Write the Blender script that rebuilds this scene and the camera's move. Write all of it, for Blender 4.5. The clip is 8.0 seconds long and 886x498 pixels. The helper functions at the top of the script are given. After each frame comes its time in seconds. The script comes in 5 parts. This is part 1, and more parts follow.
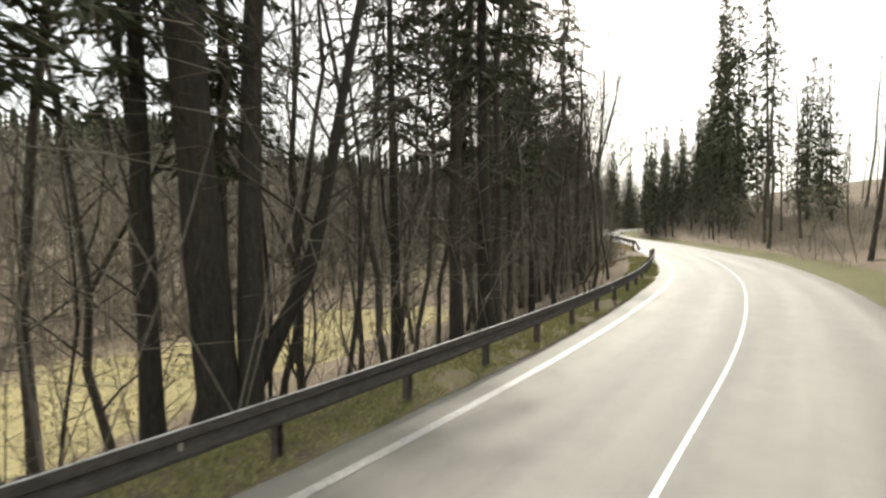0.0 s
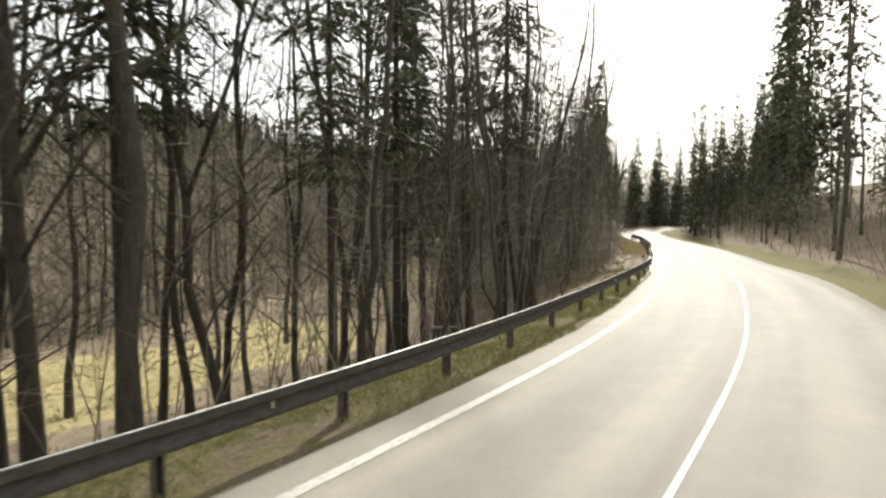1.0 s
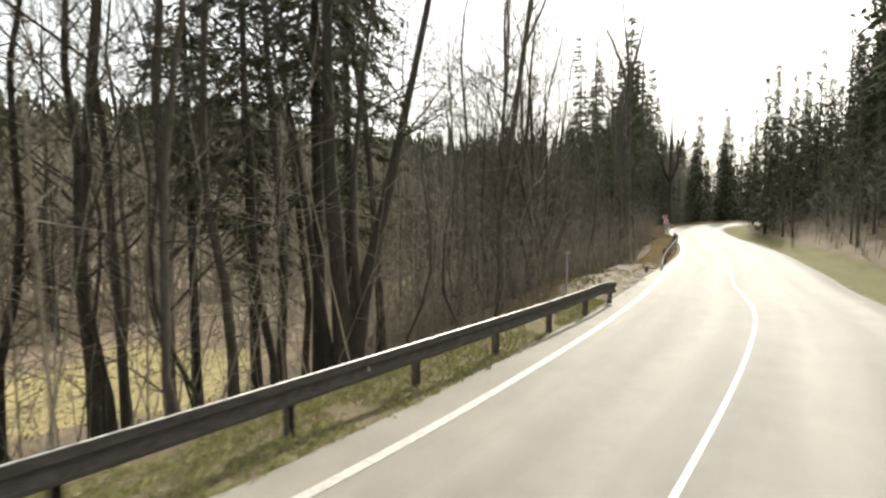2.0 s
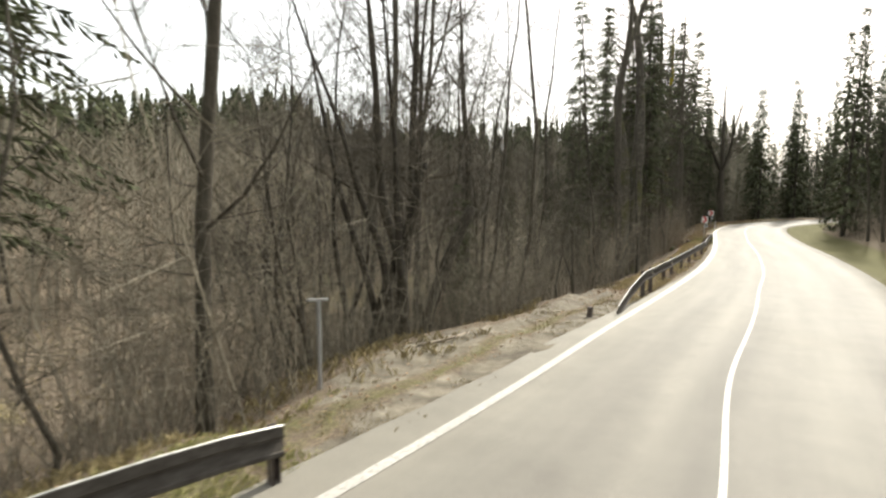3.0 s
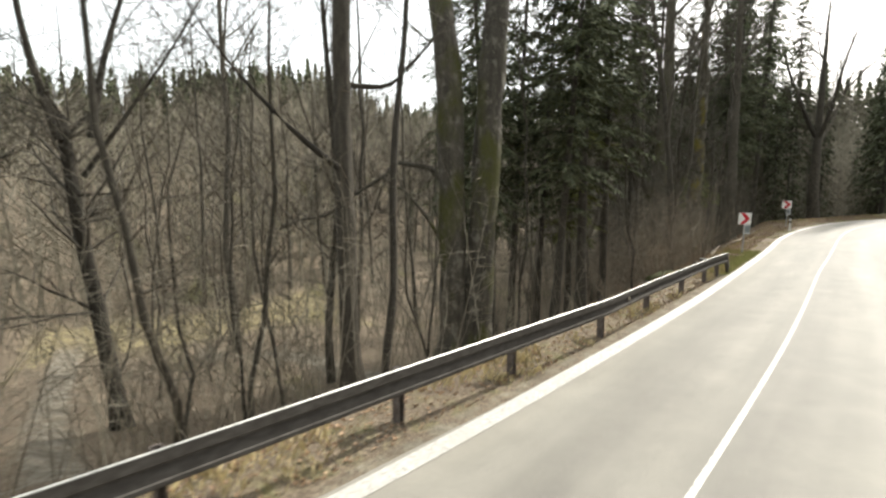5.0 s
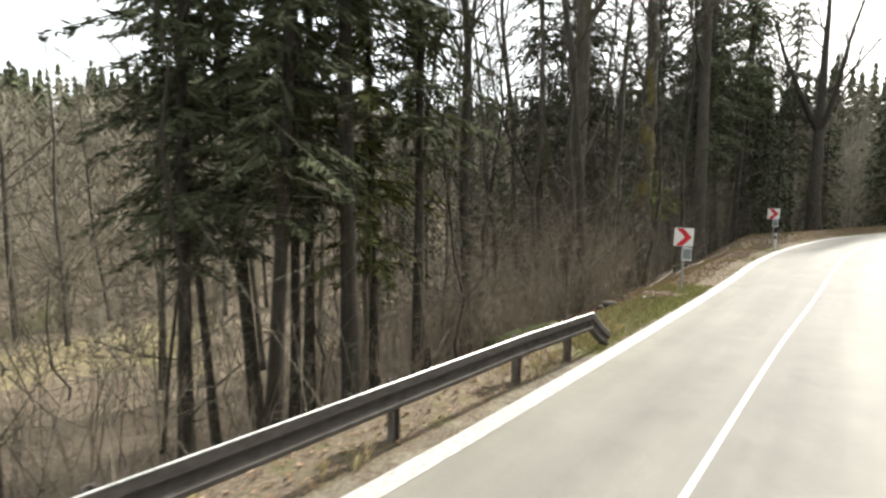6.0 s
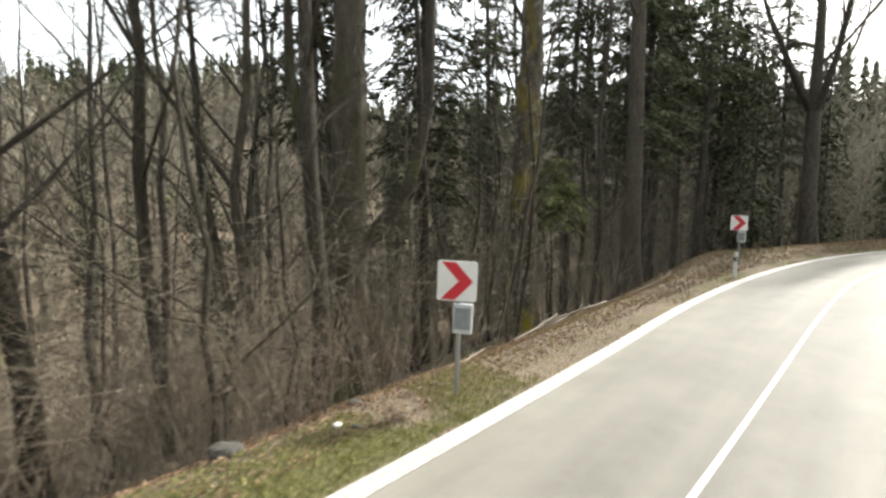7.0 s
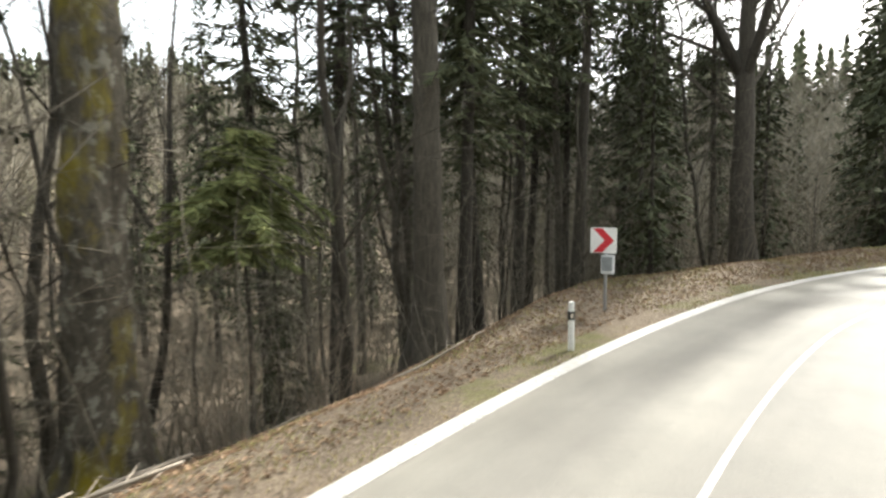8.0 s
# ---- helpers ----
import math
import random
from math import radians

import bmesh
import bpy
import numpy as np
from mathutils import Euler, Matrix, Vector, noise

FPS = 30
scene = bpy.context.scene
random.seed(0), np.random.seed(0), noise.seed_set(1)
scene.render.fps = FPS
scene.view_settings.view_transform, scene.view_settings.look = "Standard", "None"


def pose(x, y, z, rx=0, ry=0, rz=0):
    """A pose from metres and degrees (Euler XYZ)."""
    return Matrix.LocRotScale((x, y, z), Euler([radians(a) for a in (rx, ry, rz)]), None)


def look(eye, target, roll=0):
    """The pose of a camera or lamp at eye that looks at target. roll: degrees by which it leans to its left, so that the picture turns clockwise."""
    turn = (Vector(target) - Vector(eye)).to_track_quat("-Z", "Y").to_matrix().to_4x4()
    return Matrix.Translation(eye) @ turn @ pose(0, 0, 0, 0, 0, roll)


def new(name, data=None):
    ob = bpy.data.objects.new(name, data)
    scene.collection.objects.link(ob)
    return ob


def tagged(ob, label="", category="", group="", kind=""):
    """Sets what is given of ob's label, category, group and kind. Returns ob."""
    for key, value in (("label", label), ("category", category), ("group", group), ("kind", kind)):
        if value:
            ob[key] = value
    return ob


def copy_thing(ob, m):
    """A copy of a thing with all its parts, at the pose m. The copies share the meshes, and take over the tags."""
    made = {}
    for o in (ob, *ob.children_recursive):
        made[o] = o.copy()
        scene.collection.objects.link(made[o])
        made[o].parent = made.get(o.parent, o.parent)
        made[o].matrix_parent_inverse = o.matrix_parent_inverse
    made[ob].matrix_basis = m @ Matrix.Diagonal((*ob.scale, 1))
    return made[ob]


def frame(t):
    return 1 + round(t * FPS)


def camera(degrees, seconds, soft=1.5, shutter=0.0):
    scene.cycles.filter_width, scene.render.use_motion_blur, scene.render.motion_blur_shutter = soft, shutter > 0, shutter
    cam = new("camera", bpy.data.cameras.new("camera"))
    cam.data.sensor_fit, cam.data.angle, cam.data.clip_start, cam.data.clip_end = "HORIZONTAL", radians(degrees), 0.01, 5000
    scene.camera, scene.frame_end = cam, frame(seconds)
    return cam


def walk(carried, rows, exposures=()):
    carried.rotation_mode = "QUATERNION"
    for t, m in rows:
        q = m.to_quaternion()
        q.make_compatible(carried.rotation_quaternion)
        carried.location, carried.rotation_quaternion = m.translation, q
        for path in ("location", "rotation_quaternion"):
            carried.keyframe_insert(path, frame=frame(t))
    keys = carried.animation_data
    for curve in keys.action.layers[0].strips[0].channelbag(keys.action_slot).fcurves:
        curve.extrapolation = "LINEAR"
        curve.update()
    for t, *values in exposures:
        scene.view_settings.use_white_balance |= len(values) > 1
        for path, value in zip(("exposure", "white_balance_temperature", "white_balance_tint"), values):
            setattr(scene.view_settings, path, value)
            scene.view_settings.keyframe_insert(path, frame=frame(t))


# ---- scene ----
cam = camera(84.3, 8.0, 2.45, 0.12)
# seconds, eye x, y, z, yaw to the left of +y, pitch up, roll
PATH = [
    (0.0, -35.907, -38.585, 2.396, -17.17, -2.89, -0.68),
    (0.2, -33.988, -37.276, 2.391, -16.27, -3.27, -0.16),
    (0.4, -32.020, -35.921, 2.386, -15.35, -3.20, 0.07),
    (0.6, -30.092, -34.547, 2.385, -13.84, -2.90, 0.25),
    (0.8, -28.235, -33.139, 2.386, -12.32, -3.49, 0.44),
    (1.0, -26.433, -31.680, 2.390, -10.76, -3.60, 0.24),
    (1.2, -24.683, -30.260, 2.389, -9.25, -3.48, 0.13),
    (1.4, -22.972, -28.788, 2.389, -7.54, -3.84, 0.16),
    (1.6, -21.278, -27.255, 2.395, -5.97, -3.87, -0.05),
    (1.8, -19.583, -25.681, 2.409, -4.28, -4.28, -0.11),
    (2.0, -17.931, -24.053, 2.423, -2.71, -4.19, -0.19),
    (2.2, -16.413, -22.304, 2.424, -0.82, -4.25, -0.15),
    (3.3, -9.225, -12.612, 2.404, 5.11, -4.93, 0.15),
    (3.5, -8.053, -10.911, 2.406, 6.37, -5.02, 0.30),
    (3.7, -6.951, -9.266, 2.423, 7.54, -5.11, -0.13),
    (4.0, -5.278, -6.844, 2.449, 9.08, -5.09, -0.30),
    (4.2, -4.198, -5.153, 2.454, 9.95, -4.94, -0.84),
    (5.3, 1.238, 4.219, 2.451, 14.99, -6.61, 0.17),
    (5.5, 2.150, 5.949, 2.446, 15.31, -6.12, -0.03),
    (5.8, 3.504, 8.529, 2.431, 15.75, -5.98, 0.21),
    (6.0, 4.388, 10.279, 2.426, 15.32, -5.60, 0.12),
    (6.1, 4.841, 11.162, 2.426, 15.58, -5.66, 0.10),
    (6.3, 5.740, 12.938, 2.427, 15.68, -5.47, 0.11),
    (6.5, 6.586, 14.702, 2.429, 15.93, -5.31, -0.37),
    (7.0, 8.738, 19.019, 2.407, 16.44, -5.19, 0.28),
    (7.5, 10.735, 23.294, 2.442, 15.98, -4.87, -0.11),
    (8.0, 12.867, 27.666, 2.492, 13.84, -4.63, -0.91),
]


def gaze(x, y, z, yaw, pitch, roll):
    ya, pa = radians(yaw), radians(pitch)
    ahead = Vector((-math.sin(ya) * math.cos(pa), math.cos(ya) * math.cos(pa), math.sin(pa)))
    eye = Vector((x, y, z))
    return look(eye, eye + ahead, roll)


walk(cam, [(row[0], gaze(*row[1:])) for row in PATH], [(0.0, 1.15, 6450, 10), (0.5, 1.25, 6500, 10), (2.0, 1.25, 6560, 10), (4.2, 1.27, 6520, 10), (5.5, 1.55, 6280, 10), (7.0, 1.68, 6250, 10), (8.0, 1.92, 6230, 10)])

# ---- light ----
SUN_YAW, SUN_UP = -36.0, 41.0
world = bpy.data.worlds.new("sky")
scene.world = world
world.use_nodes = True
wn = world.node_tree.nodes
sky = wn.new("ShaderNodeTexSky")
sky.sky_type = 'NISHITA'
sky.sun_disc = False
sky.sun_elevation = radians(SUN_UP)
sky.sun_rotation = radians(-SUN_YAW)
sky.air_density, sky.dust_density = 1.0, 6.0
# Thin bright cloud veils the blue.
veil = wn.new("ShaderNodeMix")
veil.data_type = 'RGBA'
veil.inputs[0].default_value = 0.7
veil.inputs[7].default_value = (6.65, 6.75, 6.25, 1)
world.node_tree.links.new(sky.outputs[0], veil.inputs[6])
world.node_tree.links.new(veil.outputs[2], wn["Background"].inputs[0])
wn["Background"].inputs[1].default_value = 0.12
sun_ahead = Vector((-math.sin(radians(SUN_YAW)) * math.cos(radians(SUN_UP)),
                    math.cos(radians(SUN_YAW)) * math.cos(radians(SUN_UP)), math.sin(radians(SUN_UP))))
sun = new("sun", bpy.data.lights.new("sun", 'SUN'))
sun.data.energy, sun.data.angle, sun.data.color = 3.15, radians(2.5), (1.0, 0.955, 0.85)
sun.matrix_world = look(sun_ahead * 60, (0, 0, 0))


# ---- materials ----
def link(m, a, b):
    m.node_tree.links.new(a, b)


def ramp(m, fac, stops):
    r = m.node_tree.nodes.new("ShaderNodeValToRGB")
    while len(r.color_ramp.elements) < len(stops):
        r.color_ramp.elements.new(0.5)
    for e, (p, c) in zip(r.color_ramp.elements, stops):
        e.position, e.color = p, (*c, 1)
    link(m, fac, r.inputs[0])
    return r.outputs[0]


def noise_tex(m, scale, detail=4.0, rough=0.6, stretch=(1, 1, 1), where="Object"):
    n = m.node_tree.nodes
    co, mp, tx = n.new("ShaderNodeTexCoord"), n.new("ShaderNodeMapping"), n.new("ShaderNodeTexNoise")
    mp.inputs["Scale"].default_value = stretch
    tx.inputs["Scale"].default_value, tx.inputs["Detail"].default_value, tx.inputs["Roughness"].default_value = scale, detail, rough
    link(m, co.outputs[where], mp.inputs[0])
    link(m, mp.outputs[0], tx.inputs[0])
    return tx.outputs[0]


def blend(m, fac, a, b, how='MIX'):
    x = m.node_tree.nodes.new("ShaderNodeMix")
    x.data_type, x.blend_type = 'RGBA', how
    for socket, value in ((x.inputs[0], fac), (x.inputs[6], a), (x.inputs[7], b)):
        if isinstance(value, (int, float)):
            socket.default_value = value
        elif isinstance(value, tuple):
            socket.default_value = (*value, 1)
        else:
            link(m, value, socket)
    return x.outputs[2]


def maths(m, op, a, b=0.0, clamp=False):
    x = m.node_tree.nodes.new("ShaderNodeMath")
    x.operation, x.use_clamp = op, clamp
    for socket, value in zip(x.inputs, (a, b)):
        if isinstance(value, (int, float)):
            socket.default_value = value
        else:
            link(m, value, socket)
    return x.outputs[0]


def bumped(m, height, strength, distance):
    b = m.node_tree.nodes.new("ShaderNodeBump")
    b.inputs["Strength"].default_value, b.inputs["Distance"].default_value = strength, distance
    link(m, height, b.inputs["Height"])
    link(m, b.outputs[0], m.node_tree.nodes["Principled BSDF"].inputs["Normal"])


def material(name, rough=0.8, metal=0.0, spec=0.5):
    m = bpy.data.materials.new(name)
    m.use_nodes = True
    p = m.node_tree.nodes["Principled BSDF"]
    p.inputs["Roughness"].default_value, p.inputs["Metallic"].default_value = rough, metal
    p.inputs["Specular IOR Level"].default_value = spec
    return m


def base(m, colour):
    s = m.node_tree.nodes["Principled BSDF"].inputs["Base Color"]
    if isinstance(colour, tuple):
        s.default_value = (*colour, 1)
    else:
        link(m, colour, s)


def random_tint(m, colour, low=0.75, high=1.25):
    i = m.node_tree.nodes.new("ShaderNodeObjectInfo")
    v = maths(m, 'ADD', maths(m, 'MULTIPLY', i.outputs["Random"], high - low), low)
    h = m.node_tree.nodes.new("ShaderNodeHueSaturation")
    link(m, v, h.inputs["Value"])
    link(m, colour, h.inputs["Color"])
    return h.outputs[0]


def bark_material(name, dark, light, moss=0.0, scale=6.0, moss_from=0.52, moss_colour=(0.075, 0.085, 0.022), lichen=0.0):
    m = material(name, 0.9, spec=0.2)
    streak = noise_tex(m, scale, 6, 0.7, (3.0, 3.0, 0.5))
    c = ramp(m, streak, [(0.25, dark), (0.55, tuple((a + b) / 2 for a, b in zip(dark, light))), (0.8, light)])
    fine = noise_tex(m, scale * 5, 5, 0.75, (2.0, 2.0, 0.8))
    c = blend(m, 0.55, c, ramp(m, fine, [(0.3, (0.2, 0.2, 0.2)), (0.7, (0.78, 0.77, 0.74))]), 'OVERLAY')
    c = random_tint(m, c)
    if lichen:
        spots = noise_tex(m, 5.5, 4, 0.65, (1, 1, 0.7))
        c = blend(m, maths(m, 'MULTIPLY', ramp(m, spots, [(0.55, (0, 0, 0)), (0.62, (1, 1, 1))]), lichen), c, (0.26, 0.25, 0.205))
        c = blend(m, maths(m, 'MULTIPLY', ramp(m, spots, [(0.36, (1, 1, 1)), (0.44, (0, 0, 0))]), lichen), c, (0.04, 0.035, 0.027))
    if moss:
        c = blend(m, maths(m, 'MULTIPLY', ramp(m, noise_tex(m, 1.1, 5, 0.6, (1, 1, 0.5)), [(moss_from, (0, 0, 0)), (moss_from + 0.12, (1, 1, 1))]), moss), c, moss_colour)
    base(m, c)
    bumped(m, blend(m, 0.5, streak, fine), 0.9, 0.04)
    return m


BARK_DARK = bark_material("spruce_bark", (0.022, 0.0195, 0.016), (0.09, 0.08, 0.065))
BARK_BROWN = bark_material("alder_bark", (0.03, 0.027, 0.021), (0.12, 0.107, 0.086))
BARK_GREY = bark_material("beech_bark", (0.042, 0.038, 0.029), (0.14, 0.127, 0.10), 0.6, 3.0, 0.52)
BARK_BEECH = bark_material("old_beech_bark", (0.028, 0.025, 0.02), (0.125, 0.114, 0.094), 0.85, 3.0, 0.49, (0.065, 0.068, 0.018), 0.35)
BARK_MOSSY = bark_material("mossy_bark", (0.045, 0.04, 0.03), (0.16, 0.145, 0.115), 1.0, 3.0, 0.51, (0.2, 0.165, 0.016), 0.75)
TWIG = bark_material("twig_bark", (0.1, 0.09, 0.07), (0.27, 0.243, 0.19))
TWIG_PALE = bark_material("shrub_bark", (0.15, 0.125, 0.095), (0.36, 0.305, 0.235))
BRANCH = bark_material("branch_bark", (0.045, 0.04, 0.032), (0.15, 0.134, 0.108))


def needle_material(name, dark, light):
    m = material(name, 0.9, spec=0.06)
    i = m.node_tree.nodes.new("ShaderNodeNewGeometry")
    c = ramp(m, i.outputs["Random Per Island"], [(0.0, dark), (0.7, light), (1.0, tuple(1.3 * v for v in light))])
    base(m, random_tint(m, c, 0.7, 1.3))
    return m


NEEDLE_DARK = needle_material("spruce_needles", (0.036, 0.041, 0.025), (0.086, 0.094, 0.054))
NEEDLE_OLIVE = needle_material("olive_needles", (0.06, 0.066, 0.024), (0.15, 0.158, 0.058))
NEEDLE_GREEN = needle_material("young_needles", (0.085, 0.1, 0.04), (0.19, 0.205, 0.085))

ASPHALT = material("asphalt", 0.75, spec=0.2)
grain = noise_tex(ASPHALT, 140, 3, 0.7, where="Object")
patch = noise_tex(ASPHALT, 0.5, 5, 0.6, where="Object")
track_noise = noise_tex(ASPHALT, 1.6, 4, 0.6, where="Object")
ac = ramp(ASPHALT, patch, [(0.3, (0.142, 0.138, 0.129)), (0.55, (0.163, 0.159, 0.149)), (0.75, (0.182, 0.177, 0.166))])
ac = blend(ASPHALT, 0.5, ac, ramp(ASPHALT, grain, [(0.3, (0.28, 0.277, 0.265)), (0.7, (0.75, 0.74, 0.71))]), 'OVERLAY')
ac = blend(ASPHALT, 0.18, ac, ramp(ASPHALT, track_noise, [(0.35, (0.35, 0.34, 0.32)), (0.65, (0.65, 0.64, 0.6))]), 'OVERLAY')
lane = ASPHALT.node_tree.nodes.new("ShaderNodeAttribute")
lane.attribute_name = "across"
lane_at = maths(ASPHALT, 'ADD', lane.outputs["Fac"], maths(ASPHALT, 'MULTIPLY', maths(ASPHALT, 'SUBTRACT', track_noise, 0.5), 0.05))
lengthwise, worn = ASPHALT.node_tree.nodes.new("ShaderNodeCombineXYZ"), ASPHALT.node_tree.nodes.new("ShaderNodeTexNoise")
spot = ASPHALT.node_tree.nodes.new("ShaderNodeSeparateXYZ")
link(ASPHALT, ASPHALT.node_tree.nodes["Texture Coordinate"].outputs["Object"], spot.inputs[0])
link(ASPHALT, maths(ASPHALT, 'MULTIPLY', lane.outputs["Fac"], 5.0), lengthwise.inputs[0])
link(ASPHALT, maths(ASPHALT, 'MULTIPLY', spot.outputs[1], 0.09), lengthwise.inputs[1])
link(ASPHALT, lengthwise.outputs[0], worn.inputs[0])
worn.inputs["Scale"].default_value, worn.inputs["Detail"].default_value = 1.6, 3
ac = blend(ASPHALT, 0.5, ac, ramp(ASPHALT, worn.outputs[0], [(0.3, (0.32, 0.315, 0.305)), (0.7, (0.62, 0.61, 0.59))]), 'OVERLAY')
wear = ramp(ASPHALT, lane_at, [(0.02, (0.66, 0.65, 0.62)), (0.1, (0.6, 0.595, 0.575)), (0.22, (0.48, 0.475, 0.465)), (0.33, (0.58, 0.575, 0.555)), (0.42, (0.43, 0.425, 0.415)), (0.5, (0.48, 0.475, 0.46)), (0.62, (0.58, 0.575, 0.555)), (0.75, (0.45, 0.445, 0.435)), (0.9, (0.57, 0.565, 0.545))])
base(ASPHALT, blend(ASPHALT, 0.9, ac, wear, 'OVERLAY'))
link(ASPHALT, maths(ASPHALT, 'ADD', maths(ASPHALT, 'MULTIPLY', patch, 0.2), 0.56), ASPHALT.node_tree.nodes["Principled BSDF"].inputs["Roughness"])
bumped(ASPHALT, grain, 0.35, 0.006)

PAINT = material("road_paint", 0.6)
pw = noise_tex(PAINT, 18, 5, 0.75)
pq = noise_tex(PAINT, 1.3, 4, 0.6)
pc = ramp(PAINT, pw, [(0.36, (0.2, 0.195, 0.18)), (0.5, (0.37, 0.36, 0.33)), (0.7, (0.52, 0.51, 0.47))])
base(PAINT, blend(PAINT, ramp(PAINT, pq, [(0.4, (0, 0, 0)), (0.7, (0.8, 0.8, 0.8))]), pc, (0.31, 0.3, 0.275)))
bumped(PAINT, pw, 0.3, 0.004)

GROUND = material("ground_cover", 0.95, spec=0.15)
zone = GROUND.node_tree.nodes.new("ShaderNodeAttribute")
zone.attribute_name = "zone"
zs = GROUND.node_tree.nodes.new("ShaderNodeSeparateColor")
link(GROUND, zone.outputs["Color"], zs.inputs[0])
g1, g2, g3 = noise_tex(GROUND, 0.35, 6, 0.65), noise_tex(GROUND, 3.5, 6, 0.7), noise_tex(GROUND, 28, 4, 0.7)
litter = ramp(GROUND, g3, [(0.25, (0.05, 0.042, 0.033)), (0.5, (0.15, 0.124, 0.094)), (0.75, (0.32, 0.268, 0.205))])
litter = blend(GROUND, 0.45, litter, ramp(GROUND, g2, [(0.3, (0.25, 0.22, 0.2)), (0.7, (0.7, 0.66, 0.6))]), 'OVERLAY')
grassy = ramp(GROUND, g3, [(0.25, (0.05, 0.048, 0.022)), (0.5, (0.11, 0.106, 0.048)), (0.8, (0.21, 0.19, 0.10))])
hay = ramp(GROUND, g2, [(0.25, (0.14, 0.12, 0.062)), (0.5, (0.26, 0.224, 0.115)), (0.8, (0.37, 0.325, 0.18))])
dirt = ramp(GROUND, g2, [(0.25, (0.085, 0.077, 0.063)), (0.5, (0.165, 0.151, 0.126)), (0.8, (0.26, 0.24, 0.205))])
# Wheel-worn streaks along the lay-by.
turned, streaks = GROUND.node_tree.nodes.new("ShaderNodeMapping"), GROUND.node_tree.nodes.new("ShaderNodeTexNoise")
turned.vector_type = 'POINT'
turned.inputs["Rotation"].default_value, turned.inputs["Scale"].default_value = (0, 0, radians(-57)), (0.28, 2.6, 1)
streaks.inputs["Scale"].default_value, streaks.inputs["Detail"].default_value = 1.1, 5
link(GROUND, GROUND.node_tree.nodes["Texture Coordinate"].outputs["Object"], turned.inputs[0])
link(GROUND, turned.outputs[0], streaks.inputs[0])
dirt = blend(GROUND, 0.5, dirt, ramp(GROUND, streaks.outputs[0], [(0.38, (0.24, 0.22, 0.19)), (0.62, (0.78, 0.76, 0.7))]), 'OVERLAY')


def edged(value):
    return ramp(GROUND, maths(GROUND, 'ADD', value, maths(GROUND, 'MULTIPLY', maths(GROUND, 'SUBTRACT', g2, 0.5), 0.9)), [(0.4, (0, 0, 0)), (0.6, (1, 1, 1))])


gc = blend(GROUND, edged(zs.outputs[0]), litter, grassy)
gc = blend(GROUND, edged(zs.outputs[1]), gc, hay)
gc = blend(GROUND, edged(zs.outputs[2]), gc, dirt)
gc = blend(GROUND, 0.35, gc, ramp(GROUND, g1, [(0.3, (0.3, 0.3, 0.3)), (0.7, (0.68, 0.66, 0.62))]), 'OVERLAY')
base(GROUND, gc)
bumped(GROUND, blend(GROUND, 0.5, g3, g2), 0.9, 0.06)

# Weathered zinc, darkened in its colour to give the beam's face its shade.
SHADED_STEEL = material("shade_dark_weathered_zinc", 0.85, 0.0, 0.08)
st = noise_tex(SHADED_STEEL, 7, 6, 0.7, (1, 1, 2.5))
base(SHADED_STEEL, ramp(SHADED_STEEL, st, [(0.25, (0.038, 0.034, 0.03)), (0.5, (0.067, 0.061, 0.055)), (0.8, (0.105, 0.098, 0.09))]))
link(SHADED_STEEL, maths(SHADED_STEEL, 'ADD', maths(SHADED_STEEL, 'MULTIPLY', st, 0.2), 0.75), SHADED_STEEL.node_tree.nodes["Principled BSDF"].inputs["Roughness"])
# Paler zinc for the rail's rim: the skylight it catches, put into the colour.
RIM_GLINT = material("glint_pale_zinc", 0.5, 0.6)
base(RIM_GLINT, ramp(RIM_GLINT, noise_tex(RIM_GLINT, 9, 5, 0.7), [(0.3, (0.2, 0.2, 0.19)), (0.6, (0.45, 0.45, 0.43))]))
RUSTY = material("rusty_post", 0.8, 0.3)
rs = noise_tex(RUSTY, 9, 6, 0.7)
base(RUSTY, ramp(RUSTY, rs, [(0.3, (0.05, 0.04, 0.035)), (0.55, (0.12, 0.10, 0.09)), (0.8, (0.2, 0.19, 0.18))]))
bumped(RUSTY, rs, 0.3, 0.004)


def plain(name, colour, rough=0.5, metal=0.0, wear=0.25, scale=12):
    m = material(name, rough, metal)
    base(m, blend(m, wear, colour, ramp(m, noise_tex(m, scale, 5, 0.7), [(0.3, tuple(0.35 * v for v in colour)), (0.6, colour)])))
    return m


SIGN_WHITE = plain("sign_white", (0.74, 0.74, 0.72), 0.35, wear=0.12)
SIGN_RED = plain("sign_red", (0.55, 0.02, 0.035), 0.35, wear=0.12)
GREY_METAL = plain("grey_metal", (0.36, 0.37, 0.38), 0.45, 0.6)
LAMP_GLASS = plain("dark_lens", (0.22, 0.245, 0.255), 0.25)
BOX_METAL = plain("pale_grey_metal", (0.52, 0.54, 0.55), 0.5, 0.0)
PLASTIC_WHITE = plain("white_plastic", (0.72, 0.72, 0.69), 0.5, wear=0.2)
PLASTIC_BLACK = plain("black_band", (0.02, 0.02, 0.02), 0.5)
AMBER = plain("reflector", (0.7, 0.62, 0.5), 0.3)
OLD_WOOD = plain("weathered_wood", (0.2, 0.17, 0.14), 0.9, wear=0.7, scale=20)
DEAD_WOOD = plain("dead_wood", (0.34, 0.29, 0.23), 0.9, wear=0.6, scale=16)
MOSS_WOOD = plain("mossy_wood", (0.08, 0.095, 0.03), 0.95, wear=0.8, scale=9)
STONE = plain("field_stone", (0.075, 0.07, 0.06), 0.9, wear=0.6, scale=9)
BLADE = needle_material("grass_blades", (0.13, 0.142, 0.055), (0.3, 0.29, 0.125))
